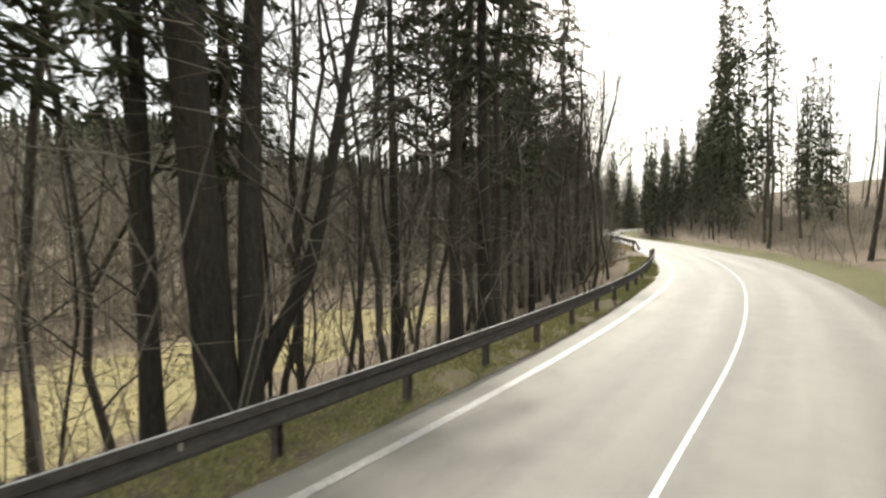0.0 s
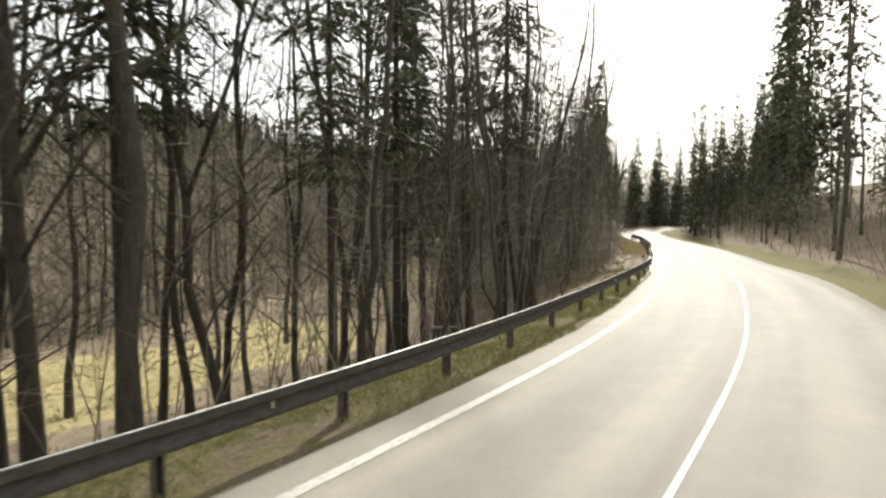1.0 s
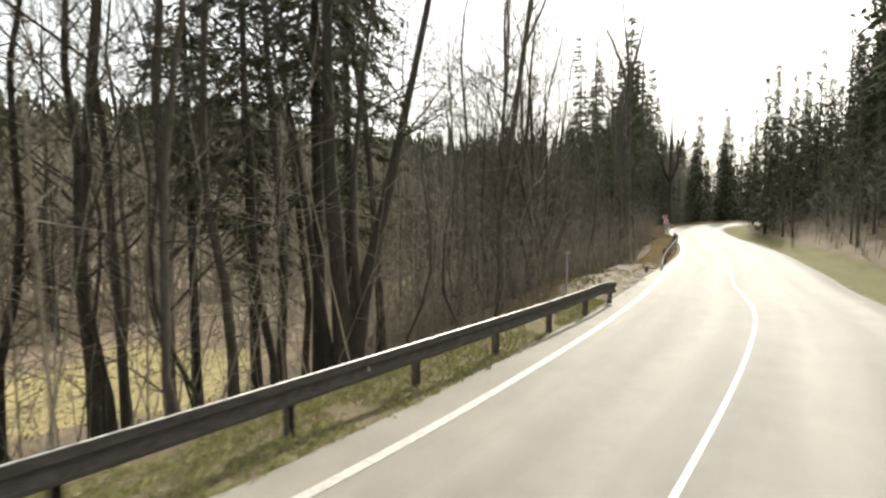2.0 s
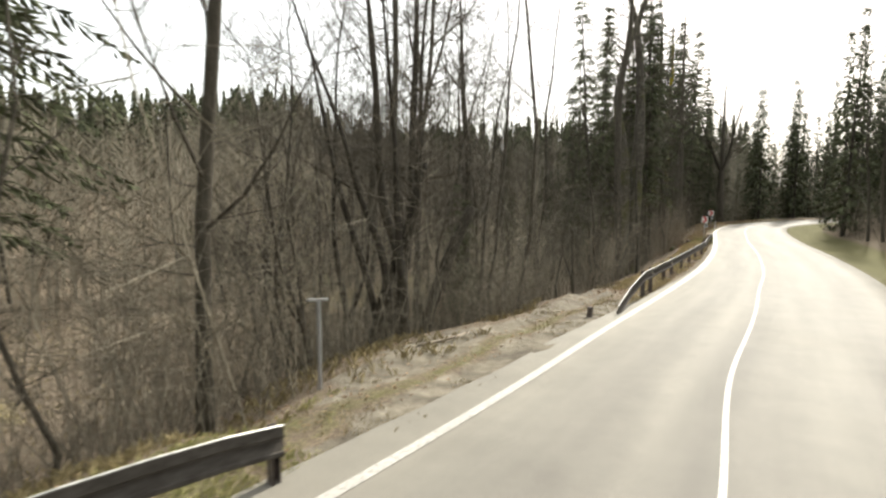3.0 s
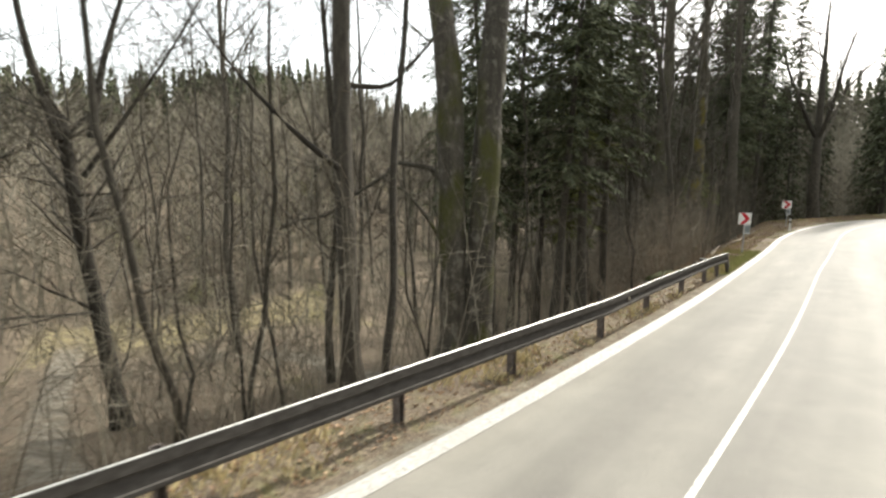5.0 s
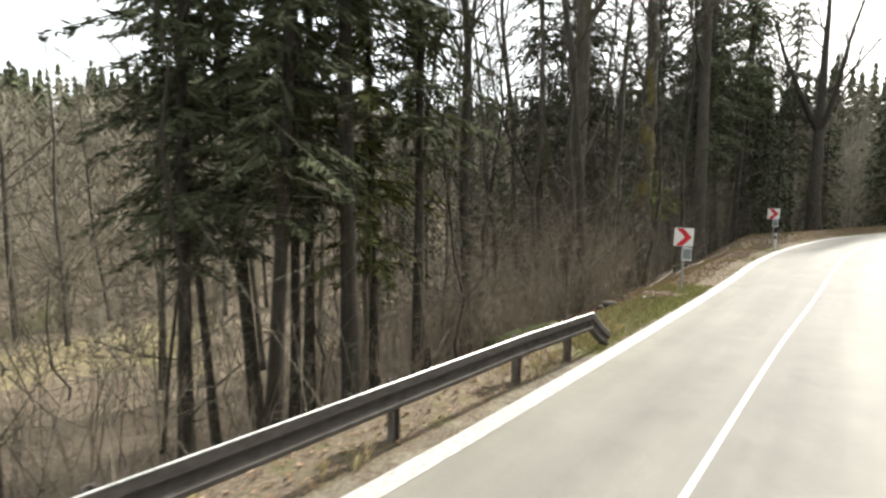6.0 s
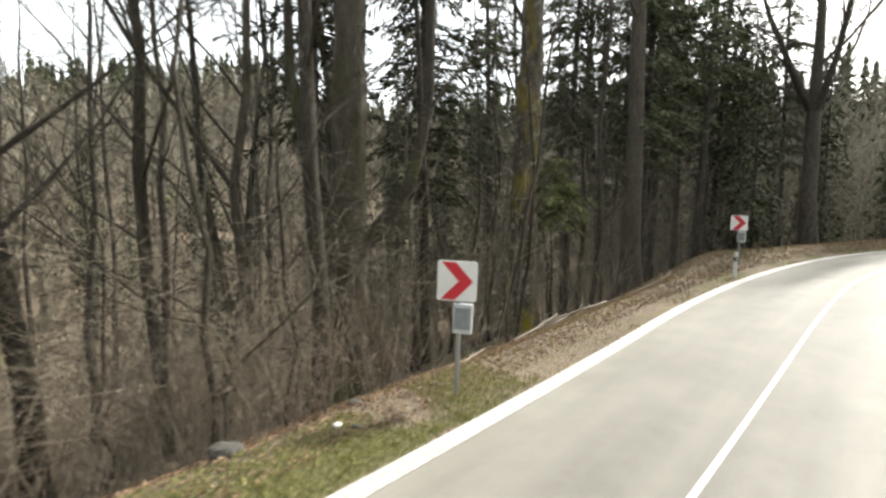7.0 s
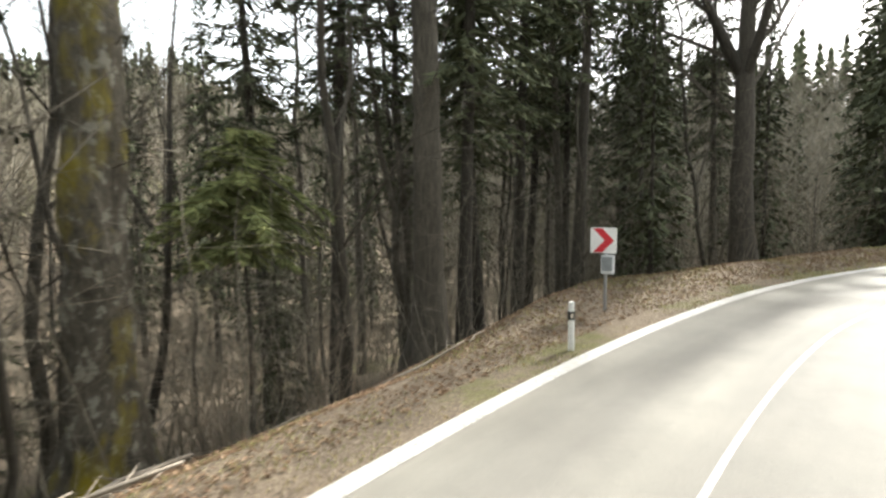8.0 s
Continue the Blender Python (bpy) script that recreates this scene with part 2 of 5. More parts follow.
STRAW = needle_material("dry_grass", (0.2, 0.165, 0.09), (0.38, 0.32, 0.18))
LEAF = needle_material("fallen_leaves", (0.15, 0.1, 0.066), (0.34, 0.24, 0.16))


# ---- meshes ----
def mesh(name, verts, faces, mat, smooth=False):
    me = bpy.data.meshes.new(name)
    me.from_pydata([tuple(v) for v in verts], [], faces)
    me.materials.append(mat)
    if smooth:
        me.polygons.foreach_set("use_smooth", [True] * len(me.polygons))
    me.update()
    return me


def part(name, verts, faces, mat, parent=None, label="", smooth=False):
    ob = new(name, mesh(name, verts, faces, mat, smooth))
    ob.parent = parent
    return tagged(ob, label)


def empty(name, label, category, group="", m=None):
    ob = tagged(new(name), label, category, group)
    ob.empty_display_size = 0.3
    if m is not None:
        ob.matrix_world = m
    return ob


class Build:
    def __init__(self):
        self.v, self.f = [], []

    def tube(self, points, radii, sides):
        """A tapered tube; the last radius 0 closes it in a point."""
        base_at = len(self.v)
        rings = []
        for k, (p, r) in enumerate(zip(points, radii)):
            a = points[min(k + 1, len(points) - 1)] - points[max(k - 1, 0)]
            a = a.normalized() if a.length > 1e-6 else Vector((0, 0, 1))
            u = a.orthogonal().normalized()
            w = a.cross(u)
            if r <= 0:
                rings.append([len(self.v)])
                self.v.append(p)
                continue
            rings.append(list(range(len(self.v), len(self.v) + sides)))
            for j in range(sides):
                q = 2 * math.pi * j / sides
                self.v.append(p + u * (r * math.cos(q)) + w * (r * math.sin(q)))
        for lo, hi in zip(rings, rings[1:]):
            for j in range(sides):
                k = (j + 1) % sides
                self.f.append((lo[j], lo[k], hi[0]) if len(hi) == 1 else (lo[j], lo[k], hi[k], hi[j]))
        return base_at

    def frond(self, a, b, w, side):
        """A flat needle spray, folded along its middle."""
        n = len(self.v)
        c = a.lerp(b, 0.45)
        self.v += [a, b, c + side * w - Vector((0, 0, w * 0.5)), c - side * w - Vector((0, 0, w * 0.5))]
        self.f += [(n, n + 2, n + 1), (n, n + 1, n + 3)]

    def box(self, m, sx, sy, sz, bevel=0.0):
        """A box of that size round the origin of m, its upright edges cut by bevel."""
        n = len(self.v)
        x, y, z, c = sx / 2, sy / 2, sz / 2, bevel
        ring = [(x - c, -y), (x, -y + c), (x, y - c), (x - c, y), (-x + c, y), (-x, y - c), (-x, -y + c), (-x + c, -y)] if c else [(x, -y), (x, y), (-x, y), (-x, -y)]
        k = len(ring)
        for h in (-z, z):
            self.v += [m @ Vector((a, b, h)) for a, b in ring]
        self.f += [(n + i, n + (i + 1) % k, n + k + (i + 1) % k, n + k + i) for i in range(k)]
        self.f += [tuple(n + i for i in reversed(range(k))), tuple(n + k + i for i in range(k))]

    def done(self, name, mat, parent=None, label="", smooth=False):
        return part(name, self.v, self.f, mat, parent, label, smooth)

    def mesh(self, name, mat, smooth=False):
        return mesh(name, self.v, self.f, mat, smooth)


# ---- the road's lines ----
LEFT = [(-118.01, -65.95), (-92.01, -59.95), (-68.02, -51.45), (-49.02, -42.57), (-35.80, -34.10), (-30.07, -29.94), (-26.45, -27.01), (-22.09, -23.21), (-18.34, -19.31), (-15.84, -16.22), (-13.43, -13.03), (-10.59, -8.90), (-8.45, -5.47), (-6.56, -2.56), (-4.31, 0.97), (-1.97, 4.84), (0.47, 9.34), (2.87, 14.01), (4.51, 17.40), (6.93, 22.49), (8.99, 26.88), (10.76, 30.69), (13.05, 34.69), (15.14, 37.64), (17.10, 40.00), (19.84, 42.55), (24.01, 45.48), (30.00, 48.61), (38.00, 51.02), (48.00, 52.02), (62.00, 51.02), (85.00, 46.02), (120.00, 36.01)]
CENTRE = [(-116.50, -70.01), (-90.51, -63.17), (-66.43, -54.43), (-47.46, -45.30), (-32.69, -34.98), (-28.00, -31.56), (-23.71, -28.02), (-19.39, -24.06), (-15.72, -20.09), (-12.35, -16.11), (-9.67, -12.46), (-7.55, -8.40), (-5.81, -5.69), (-4.22, -3.09), (-2.68, -0.41), (-1.33, 1.76), (0.25, 4.57), (3.16, 10.12), (5.12, 14.09), (7.74, 19.53), (9.85, 23.67), (11.88, 27.71), (13.22, 30.34), (15.17, 33.82), (17.13, 36.66), (19.12, 38.78), (21.74, 40.88), (25.56, 43.37), (30.98, 45.95), (38.49, 48.13), (48.00, 49.02), (62.00, 48.00), (84.00, 42.99), (117.99, 32.98)]


def rise(y):
    """The road's height: level, then climbing gently into the bend."""
    return 0.114 * np.logaddexp(0, (y - 27.8) / 2.5) - 0.114 * np.logaddexp(0, (y - 44) / 5)


def curve(points, step=0.25):
    """A dense smooth line through the points (centripetal Catmull-Rom), evenly spaced."""
    p = np.array(points, float)
    p = np.vstack([2 * p[0] - p[1], p, 2 * p[-1] - p[-2]])
    out = []
    for a, b, c, d in zip(p, p[1:], p[2:], p[3:]):
        t0, t1 = 0.0, np.linalg.norm(b - a) ** 0.5
        t2 = t1 + np.linalg.norm(c - b) ** 0.5
        t3 = t2 + np.linalg.norm(d - c) ** 0.5
        for t in np.linspace(t1, t2, 24, endpoint=False):
            a1, a2, a3 = ((t1 - t) * a + t * b) / t1, ((t2 - t) * b + (t - t1) * c) / (t2 - t1), ((t3 - t) * c + (t - t2) * d) / (t3 - t2)
            b1, b2 = ((t2 - t) * a1 + t * a2) / t2, ((t3 - t) * a2 + (t - t1) * a3) / (t3 - t1)
            out.append(((t2 - t) * b1 + (t - t1) * b2) / (t2 - t1))
    out = np.array(out + [p[-2]])
    s = np.r_[0, np.cumsum(np.linalg.norm(np.diff(out, axis=0), axis=1))]
    k = np.linspace(0, s[-1], int(s[-1] / step))
    q = np.stack([np.interp(k, s, out[:, 0]), np.interp(k, s, out[:, 1])], 1)
    for _ in range(30):
        q[1:-1] = 0.25 * q[:-2] + 0.5 * q[1:-1] + 0.25 * q[2:]
    return q


def normals(q):
    t = np.gradient(q, axis=0)
    t /= np.linalg.norm(t, axis=1)[:, None]
    return np.stack([-t[:, 1], t[:, 0]], 1)


left = curve(LEFT)
left_n = normals(left)
mid = curve(CENTRE)
mid_n = normals(mid)
RIGHT_LANE = 3.0
# The right edge, matched station by station to the left edge.
right = np.array([mid[np.argmin(((mid - p) ** 2).sum(1))] for p in left]) - RIGHT_LANE * left_n
for _ in range(20):
    right[1:-1] = 0.25 * right[:-2] + 0.5 * right[1:-1] + 0.25 * right[2:]


def strip(name, columns, mat, step=2):
    """A sheet through lines of equal length, each with its heights."""
    cols = [np.c_[xy, z][::step] for xy, z in columns]
    n, k = len(cols[0]), len(cols)
    v = np.stack(cols, 1).reshape(-1, 3)
    f = [(i * k + j, i * k + j + 1, (i + 1) * k + j + 1, (i + 1) * k + j) for i in range(n - 1) for j in range(k - 1)]
    return part(name, v.tolist(), f, mat, smooth=True)


wobble = np.array([noise.noise(Vector((p[0] * 0.7, p[1] * 0.7, 3.0))) + 0.8 * noise.noise(Vector((p[0] * 2.3, p[1] * 2.3, 5.0))) for p in left])
shoulder = np.interp(left[:, 1], [-30, -24, -12, -6, -2, 4, 10], [0.5, 0.6, 0.68, 0.52, 0.33, 0.2, 0.13])
asphalt_left = left + left_n * (shoulder + np.minimum(0.06, 0.3 * shoulder) * wobble)[:, None]
zl = rise(left[:, 1])
columns = [(asphalt_left + left_n * 0.06, zl - 0.14), (asphalt_left + left_n * 0.012, zl - 0.02), (asphalt_left, zl - 0.014), (asphalt_left - left_n * 0.04, zl - 0.012)]
columns.append((left, zl - 0.002))
for k in range(1, 9):
    u = k / 8
    columns.append((left * (1 - u) + (right - left_n * 0.15) * u, zl + 0.03 * math.sin(math.pi * u)))
columns.append((right - left_n * 0.2, zl - 0.14))
road = tagged(strip("road", columns, ASPHALT), "pale worn grey asphalt two-lane country road", "road", kind="structure")
across = road.data.attributes.new("across", 'FLOAT', 'POINT')
across.data.foreach_set("value", np.tile(np.r_[0, 0, 0, 0, 0, np.arange(1, 9) / 8, 1.0], len(road.data.vertices) // len(columns)).astype(np.float32))


def road_z(p):
    """The asphalt's height under the points of a line."""
    d = np.array([((left - q) ** 2).sum(1) for q in p])
    i = d.argmin(1)
    w = np.linalg.norm(right[i] - left[i], axis=1)
    u = np.clip(np.sqrt(d.min(1)) / w, 0, 1)
    return zl[i] + 0.03 * np.sin(math.pi * u)


def marking(name, line, n, width, label):
    a, b = line - n * width / 2, line + n * width / 2
    ob = strip(name, [(b, road_z(b) + 0.005), (line, road_z(line) + 0.006), (a, road_z(a) + 0.005)], PAINT)
    return tagged(ob, label, "road marking", kind="structure")


marking("edge_line", left, left_n, np.interp(left[:, 1], [-10, 0, 8], [0.13, 0.17, 0.24])[:, None], "worn white painted edge line on the asphalt")
marking("centre_line", mid, mid_n, 0.064, "continuous white painted centre line on the asphalt")

# ---- the ground ----
FAR_N = np.array((-0.75, 0.66))
TRACK_A = [(-9.7, -5.0, -0.06), (-8.85, -3.4, -0.12), (-7.95, -2.0, -0.25), (-7.3, -0.5, -0.5), (-7.25, 1.5, -0.8), (-7.8, 3.8, -1.1), (-8.4, 5.6, -1.35), (-8.6, 6.9, -1.7), (-9.5, 8.3, -1.95), (-11.2, 9.7, -2.2), (-15.0, 12.5, -3.1), (-22, 19, -4.2)]
TRACK_B = [(-4.4, 11.6, -1.7), (-5.3, 14.6, -2.0), (-7.4, 16.6, -2.4), (-11, 18.2, -3.1), (-17, 20, -4.0)]


def track_line(points):
    p = np.array(points)
    q = curve(p[:, :2], 0.4)
    return np.c_[q, np.interp(np.linspace(0, 1, len(q)), np.linspace(0, 1, len(p)), p[:, 2])]


TRACK_3D = np.vstack([track_line(TRACK_A), track_line(TRACK_B)])
TRACK = TRACK_3D[:, :2]


def fbm(x, y, k):
    return noise.fractal(Vector((x * k, y * k, 7.3)), 1.0, 2.0, 4)


LEFT_D = [0.1, 0.3, 0.5, 0.7, 0.9, 1.1, 1.3, 1.5, 1.7, 1.9, 2.15, 2.4, 2.7, 3, 3.4, 3.9, 4.5, 5.5, 6.7, 8, 9.5, 11.2, 13, 15, 18, 22, 27, 33, 40, 48, 58, 70, 85, 105, 130, 170, 230, 330, 500]
RIGHT_D = [0.18, 0.35, 0.7, 1.2, 1.8, 2.5, 3.5, 5, 7, 9.5, 12.5, 16, 21, 28, 38, 52, 75, 110, 170, 280, 500]


def layby(y):
    """How far the worn lay-by reaches from the road's edge at that station."""
    return float(np.interp(y, [-11.5, -10.5, -9.5, -8, -7, -6, -5, -3, -2, -1], [0.0, 1.6, 2.5, 2.9, 2.75, 2.1, 1.82, 1.85, 1.9, 0.0]))


def left_profile(d, x, y):
    """Height beside the road: verge, slope down to the meadow, far wooded hillside."""
    z = -0.03 - 0.05 * np.clip(d - 0.3, 0, 1.2)
    z += 0.1 * math.exp(-((d - 1.25) / 0.5) ** 2) * min(max((-11 - y) / 2, 0), 1) + 0.15 * math.exp(-((d - 0.85) / 0.4) ** 2) * min(max((y + 1) / 2, 0), 1) * min(max((20 - y) / 2, 0), 1)
    begin = max(2.0 if y < -11 else 1.5, layby(y) + 0.12, float(np.interp(y, [34, 39], [1.5, 3.3])))
    z -= 0.46 * np.clip(d - begin, 0, 7.5)
    z -= 0.12 * np.clip(d - 9, 0, 8)
    far = min(max((y - 2) / 38, 0), 1) * (1 - 0.8 * min(max((x - 18) / 14, 0), 1))
    z += (0.20 + 0.13 * far) * np.clip(d - 38 + 13 * far, 0, 72) + 0.05 * np.clip(d - 110, 0, 200)
    return z


def right_profile(d):
    return -0.03 - 0.12 * np.clip(d - 0.4, 0, 1.2) + 0.34 * np.clip(d - 2.2, 0, 20) + 0.1 * np.clip(d - 22, 0, 60)


st_step = 3
L, N, R, Z = left[::st_step], left_n[::st_step], right[::st_step], zl[::st_step]
gv, gf, zones = [], [], []
rows_of = []
for i in range(len(L)):
    row = []
    for d in reversed(LEFT_D):
        u = min(max((d - 6) / 30, 0), 1)
        n = N[i] * (1 - u) + FAR_N * u
        n /= np.linalg.norm(n)
        x, y = L[i] + n * d
        z = left_profile(d, L[i][0], L[i][1]) + Z[i] * max(0, 1 - d / 40)
        rough_by = min(max((d - 0.8) / 6, 0), 1)
        z += fbm(x, y, 0.12) * 0.55 * rough_by + fbm(x, y, 0.9) * (0.03 if y > 18 else 0.08) * min(max((d - 0.25), 0), 1)
        grass = 0.5 if 0.15 < d < 2.0 else 0.0
        if y > -3:
            grass = 0.42 if d < 1.2 else 0.15
        if 18.5 < y < 25:
            grass = 0.85 - 0.5 * d + 0.9 * fbm(x, y, 0.7) if d > 0.2 else 0.0
        if 24.5 < y:
            grass = 0.36 + 0.4 * fbm(x, y, 0.6) if d < 0.85 else 0.3 if d < 1.8 else 0.22 + 0.7 * fbm(x, y, 0.5)
        if L[i][1] > 33 and 0.6 < d < 4.2:
            z += 0.3 * min(1, (L[i][1] - 33) / 4) * math.sin(math.pi * (d - 0.6) / 3.6)
        ragged = 3.0 * fbm(x, y, 0.11)
        inner, outer = (18, 33) if L[i][1] > -2 else (12.5, 29)
        hay_here = min(0.9 if L[i][1] < -2 else 0.5, 0.3 * (d - inner - ragged), 0.2 * (outer + 2 * ragged - d))
        hay_here = max(0.0, min(hay_here, 0.25 * max(-11 + ragged - L[i][1], min(L[i][1] - 1 + ragged, 22 + ragged - L[i][1]))))
        k = ((TRACK - (x, y)) ** 2).sum(1)
        near = math.sqrt(k.min())
        dirt_here = 0.0
        if near < 2.0:
            w = 1 - min(max((near - 0.7) / 1.2, 0), 1)
            rut = 0.07 * math.cos(near * 5.2) if near < 1.2 else 0.0
            z = z * (1 - w) + (min(TRACK_3D[k.argmin(), 2], z + 0.12) - rut + fbm(x, y, 1.3) * 0.05) * w
            dirt_here = 0.6 if near < 0.8 else 0.15
            grass = 0.45 if near > 1.1 else (0.4 if near < 0.3 else 0.0)
        if 1.1 < near < 2.0 and y < 1 and x < TRACK[k.argmin(), 0]:
            z, grass = z + 0.12 * math.sin(math.pi * (near - 1.1) / 0.9), 0.3
        if d < layby(L[i][1]):
            strip_of_grass = math.exp(-((d - 1.35) / 0.28) ** 2)
            dirt_here, grass = 0.78 - 0.5 * strip_of_grass, 0.2 + 0.35 * strip_of_grass
            z -= 0.06 * (math.exp(-((d - 0.85) / 0.2) ** 2) + math.exp(-((d - 1.95) / 0.2) ** 2)) - 0.012 * fbm(x, y, 1.6)
        if d < 0.7 and L[i][1] < -8 or d < (0.2 if L[i][1] > 18 else 0.35):
            dirt_here = max(dirt_here, 0.5)
        row.append(len(gv))
        gv.append((x, y, z))
        zones.append((grass, hay_here, dirt_here, 1))
    for xy, z in ((L[i] - N[i] * 0.3, Z[i] - 0.15), (R[i] + N[i] * 0.3, Z[i] - 0.15)):
        row.append(len(gv))
        gv.append((xy[0], xy[1], z))
        zones.append((0, 0, 1, 1))
    for d in RIGHT_D:
        u = min(max((d - 6) / 30, 0), 1)
        n = N[i] * (1 - u) + FAR_N * u
        n /= np.linalg.norm(n)
        x, y = R[i] - n * d
        z = right_profile(d) + Z[i] * max(0, 1 - d / 40) + fbm(x, y, 0.12) * 0.5 * min(max((d - 1) / 6, 0), 1)
        row.append(len(gv))
        gv.append((x, y, z))
        zones.append((0.8 if d < 3 else 0.0, 0, 0.4 if d < 0.5 else 0, 1))
    rows_of.append(row)
for a, b in zip(rows_of, rows_of[1:]):
    gf += [(a[j], a[j + 1], b[j + 1], b[j]) for j in range(len(a) - 1)]
ground = tagged(part("ground", gv, gf, GROUND, smooth=True), "leaf-littered slope with grassy verge and dry yellow meadow", "ground", kind="structure")
attr = ground.data.color_attributes.new("zone", 'FLOAT_COLOR', 'POINT')
attr.data.foreach_set("color", np.array(zones, np.float32).ravel())

from mathutils.bvhtree import BVHTree
ground_tree = BVHTree.FromPolygons([Vector(v) for v in gv], gf)


def height(x, y):
    hit = ground_tree.ray_cast(Vector((x, y, 200)), Vector((0, 0, -1)))[0]
    return hit.z if hit else 0.0


def beside(x, y):
    """Distance to the left of the road's left edge (negative to its right), and the station."""
    i = ((left - (x, y)) ** 2).sum(1).argmin()
    return float(np.dot(np.array((x, y)) - left[i], left_n[i])), i


def right_of(x, y):
    i = ((right - (x, y)) ** 2).sum(1).argmin()
    return float(np.dot(right[i] - np.array((x, y)), left_n[i]))


# ---- guard rails ----
PROFILE = [(0.0, 0.0), (0.014, 0.008), (0.06, 0.026), (0.076, 0.044), (0.078, 0.074), (0.062, 0.08), (0.036, 0.152), (0.032, 0.176), (0.064, 0.196), (0.077, 0.21), (0.078, 0.294), (0.077, 0.301), (0.073, 0.305), (0.064, 0.306)]


def guard_rail(points, label):
    """points: x, y and the height of the beam's top; the beam faces the road."""
    thing = empty("guard_rail", label, "guard rail", "guard rails", pose(points[0][0], points[0][1], 0))
    inv = thing.matrix_world.inverted()
    p = np.array(points, float)
    n = normals(p[:, :2])
    v, f = [], []
    k = len(PROFILE)
    for (x, y, top), (nx, ny) in zip(p, n):
        for off in (0.0, 0.009):
            for out, up in PROFILE:
                v.append(inv @ Vector((x - nx * (out - off), y - ny * (out - off), top - 0.31 + up)))
    for i in range(len(p) - 1):
        a, b = i * 2 * k, (i + 1) * 2 * k
        for j in range(k - 1):
            f += [(a + j, a + j + 1, b + j + 1, b + j), (a + k + j + 1, a + k + j, b + k + j, b + k + j + 1)]
        for j in (0, k - 1):
            f.append((a + j, b + j, b + k + j, a + k + j) if j == 0 else (a + j, a + k + j, b + k + j, b + j))
    for a in (0, (len(p) - 1) * 2 * k):
        f += [(a + j, a + j + 1, a + k + j + 1, a + k + j) for j in range(k - 1)]
    part("beam", v, f, SHADED_STEEL, thing, "weathered galvanised W-shaped beam, coloured dark as if in shade")
    # Strip added along the beam's top, pale to imitate the glint there.
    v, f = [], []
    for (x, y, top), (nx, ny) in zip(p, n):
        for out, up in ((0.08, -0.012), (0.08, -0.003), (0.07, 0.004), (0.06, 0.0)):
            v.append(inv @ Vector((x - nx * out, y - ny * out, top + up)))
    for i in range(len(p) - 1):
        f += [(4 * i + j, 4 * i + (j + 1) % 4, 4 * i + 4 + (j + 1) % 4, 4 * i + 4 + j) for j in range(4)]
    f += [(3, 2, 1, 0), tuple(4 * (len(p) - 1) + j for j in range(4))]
    part("top_edge", v, f, RIM_GLINT, thing, "thin strip on the upper edge, coloured pale as its glint")
    return thing, p, n, inv


def beam_line(points, step=0.5):
    p = np.array(points, float)
    s = np.r_[0, np.cumsum(np.linalg.norm(np.diff(p[:, :2], axis=0), axis=1))]
    k = np.unique(np.r_[np.arange(0, s[-1], step), s])
    return np.stack([np.interp(k, s, p[:, c]) for c in range(3)], 1)


def along(line, s0, step, count):
    s = np.r_[0, np.cumsum(np.linalg.norm(np.diff(line[:, :2], axis=0), axis=1))]
    return [(float(np.interp(s0 + i * step, s, line[:, 0])), float(np.interp(s0 + i * step, s, line[:, 1]))) for i in range(count) if s0 + i * step <= s[-1]]


RAIL_ONE = [(-65.94, -50.12), (-48.12, -41.74), (-40.50, -36.44), (-35.66, -33.18), (-30.85, -29.63), (-26.18, -25.79), (-23.24, -23.06), (-19.06, -18.68), (-16.38, -15.69), (-13.77, -12.72), (-12.73, -11.23)]
one = curve(RAIL_ONE, 0.5)
one = np.c_[one, np.full(len(one), 0.70)]
one[-3:, 2] = (0.68, 0.64, 0.57)
guard_a = guard_rail(one, "long weathered steel guard rail along the grassy verge")
RAIL_TWO = [(-7.85, -4.04, 0.20), (-7.22, -2.91, 0.47), (-6.53, -1.89, 0.72), (-4.77, 1.06, 0.72), (-2.87, 4.32, 0.72), (0.56, 10.25, 0.72), (1.62, 12.42, 0.72), (3.75, 16.58, 0.72), (4.61, 18.17, 0.70), (4.77, 18.61, 0.42), (4.92, 19.00, 0.20)]
two = beam_line(RAIL_TWO)
guard_b = guard_rail(two, "weathered steel guard rail with both ends bent down to the ground")


def rail_posts(made, places):
    thing, p, n, inv = made
    for x, y in places:
        i = ((p[:, :2] - (x, y)) ** 2).sum(1).argmin()
        top, g = p[i, 2] - 0.06, height(x, y) - 0.15
        t = math.degrees(math.atan2(n[i][1], n[i][0]))
        m = inv @ pose(p[i, 0] + n[i][0] * 0.10, p[i, 1] + n[i][1] * 0.10, (top + g) / 2, 0, 0, t)
        b = Build()
        b.box(m @ pose(0, 0.035, 0), 0.10, 0.012, top - g)
        b.box(m @ pose(0, -0.035, 0), 0.10, 0.012, top - g)
        b.box(m @ pose(0.044, 0, 0), 0.012, 0.058, top - g)
        b.box(inv @ pose(p[i, 0] + n[i][0] * 0.032, p[i, 1] + n[i][1] * 0.032, p[i, 2] - 0.155, 0, 0, t), 0.044, 0.10, 0.16)
        b.done("post", RUSTY, thing, "rusty steel channel post")


def rail_reflectors(made, places):
    thing, p, n, inv = made
    for x, y in places:
        i = ((p[:, :2] - (x, y)) ** 2).sum(1).argmin()
        t = math.degrees(math.atan2(n[i][1], n[i][0]))
        b = Build()
        b.box(inv @ pose(p[i, 0] - n[i][0] * 0.045, p[i, 1] - n[i][1] * 0.045, p[i, 2] - 0.155, 0, 0, t + 70), 0.012, 0.07, 0.06)
        b.done("reflector", AMBER, thing, "small pale reflector")


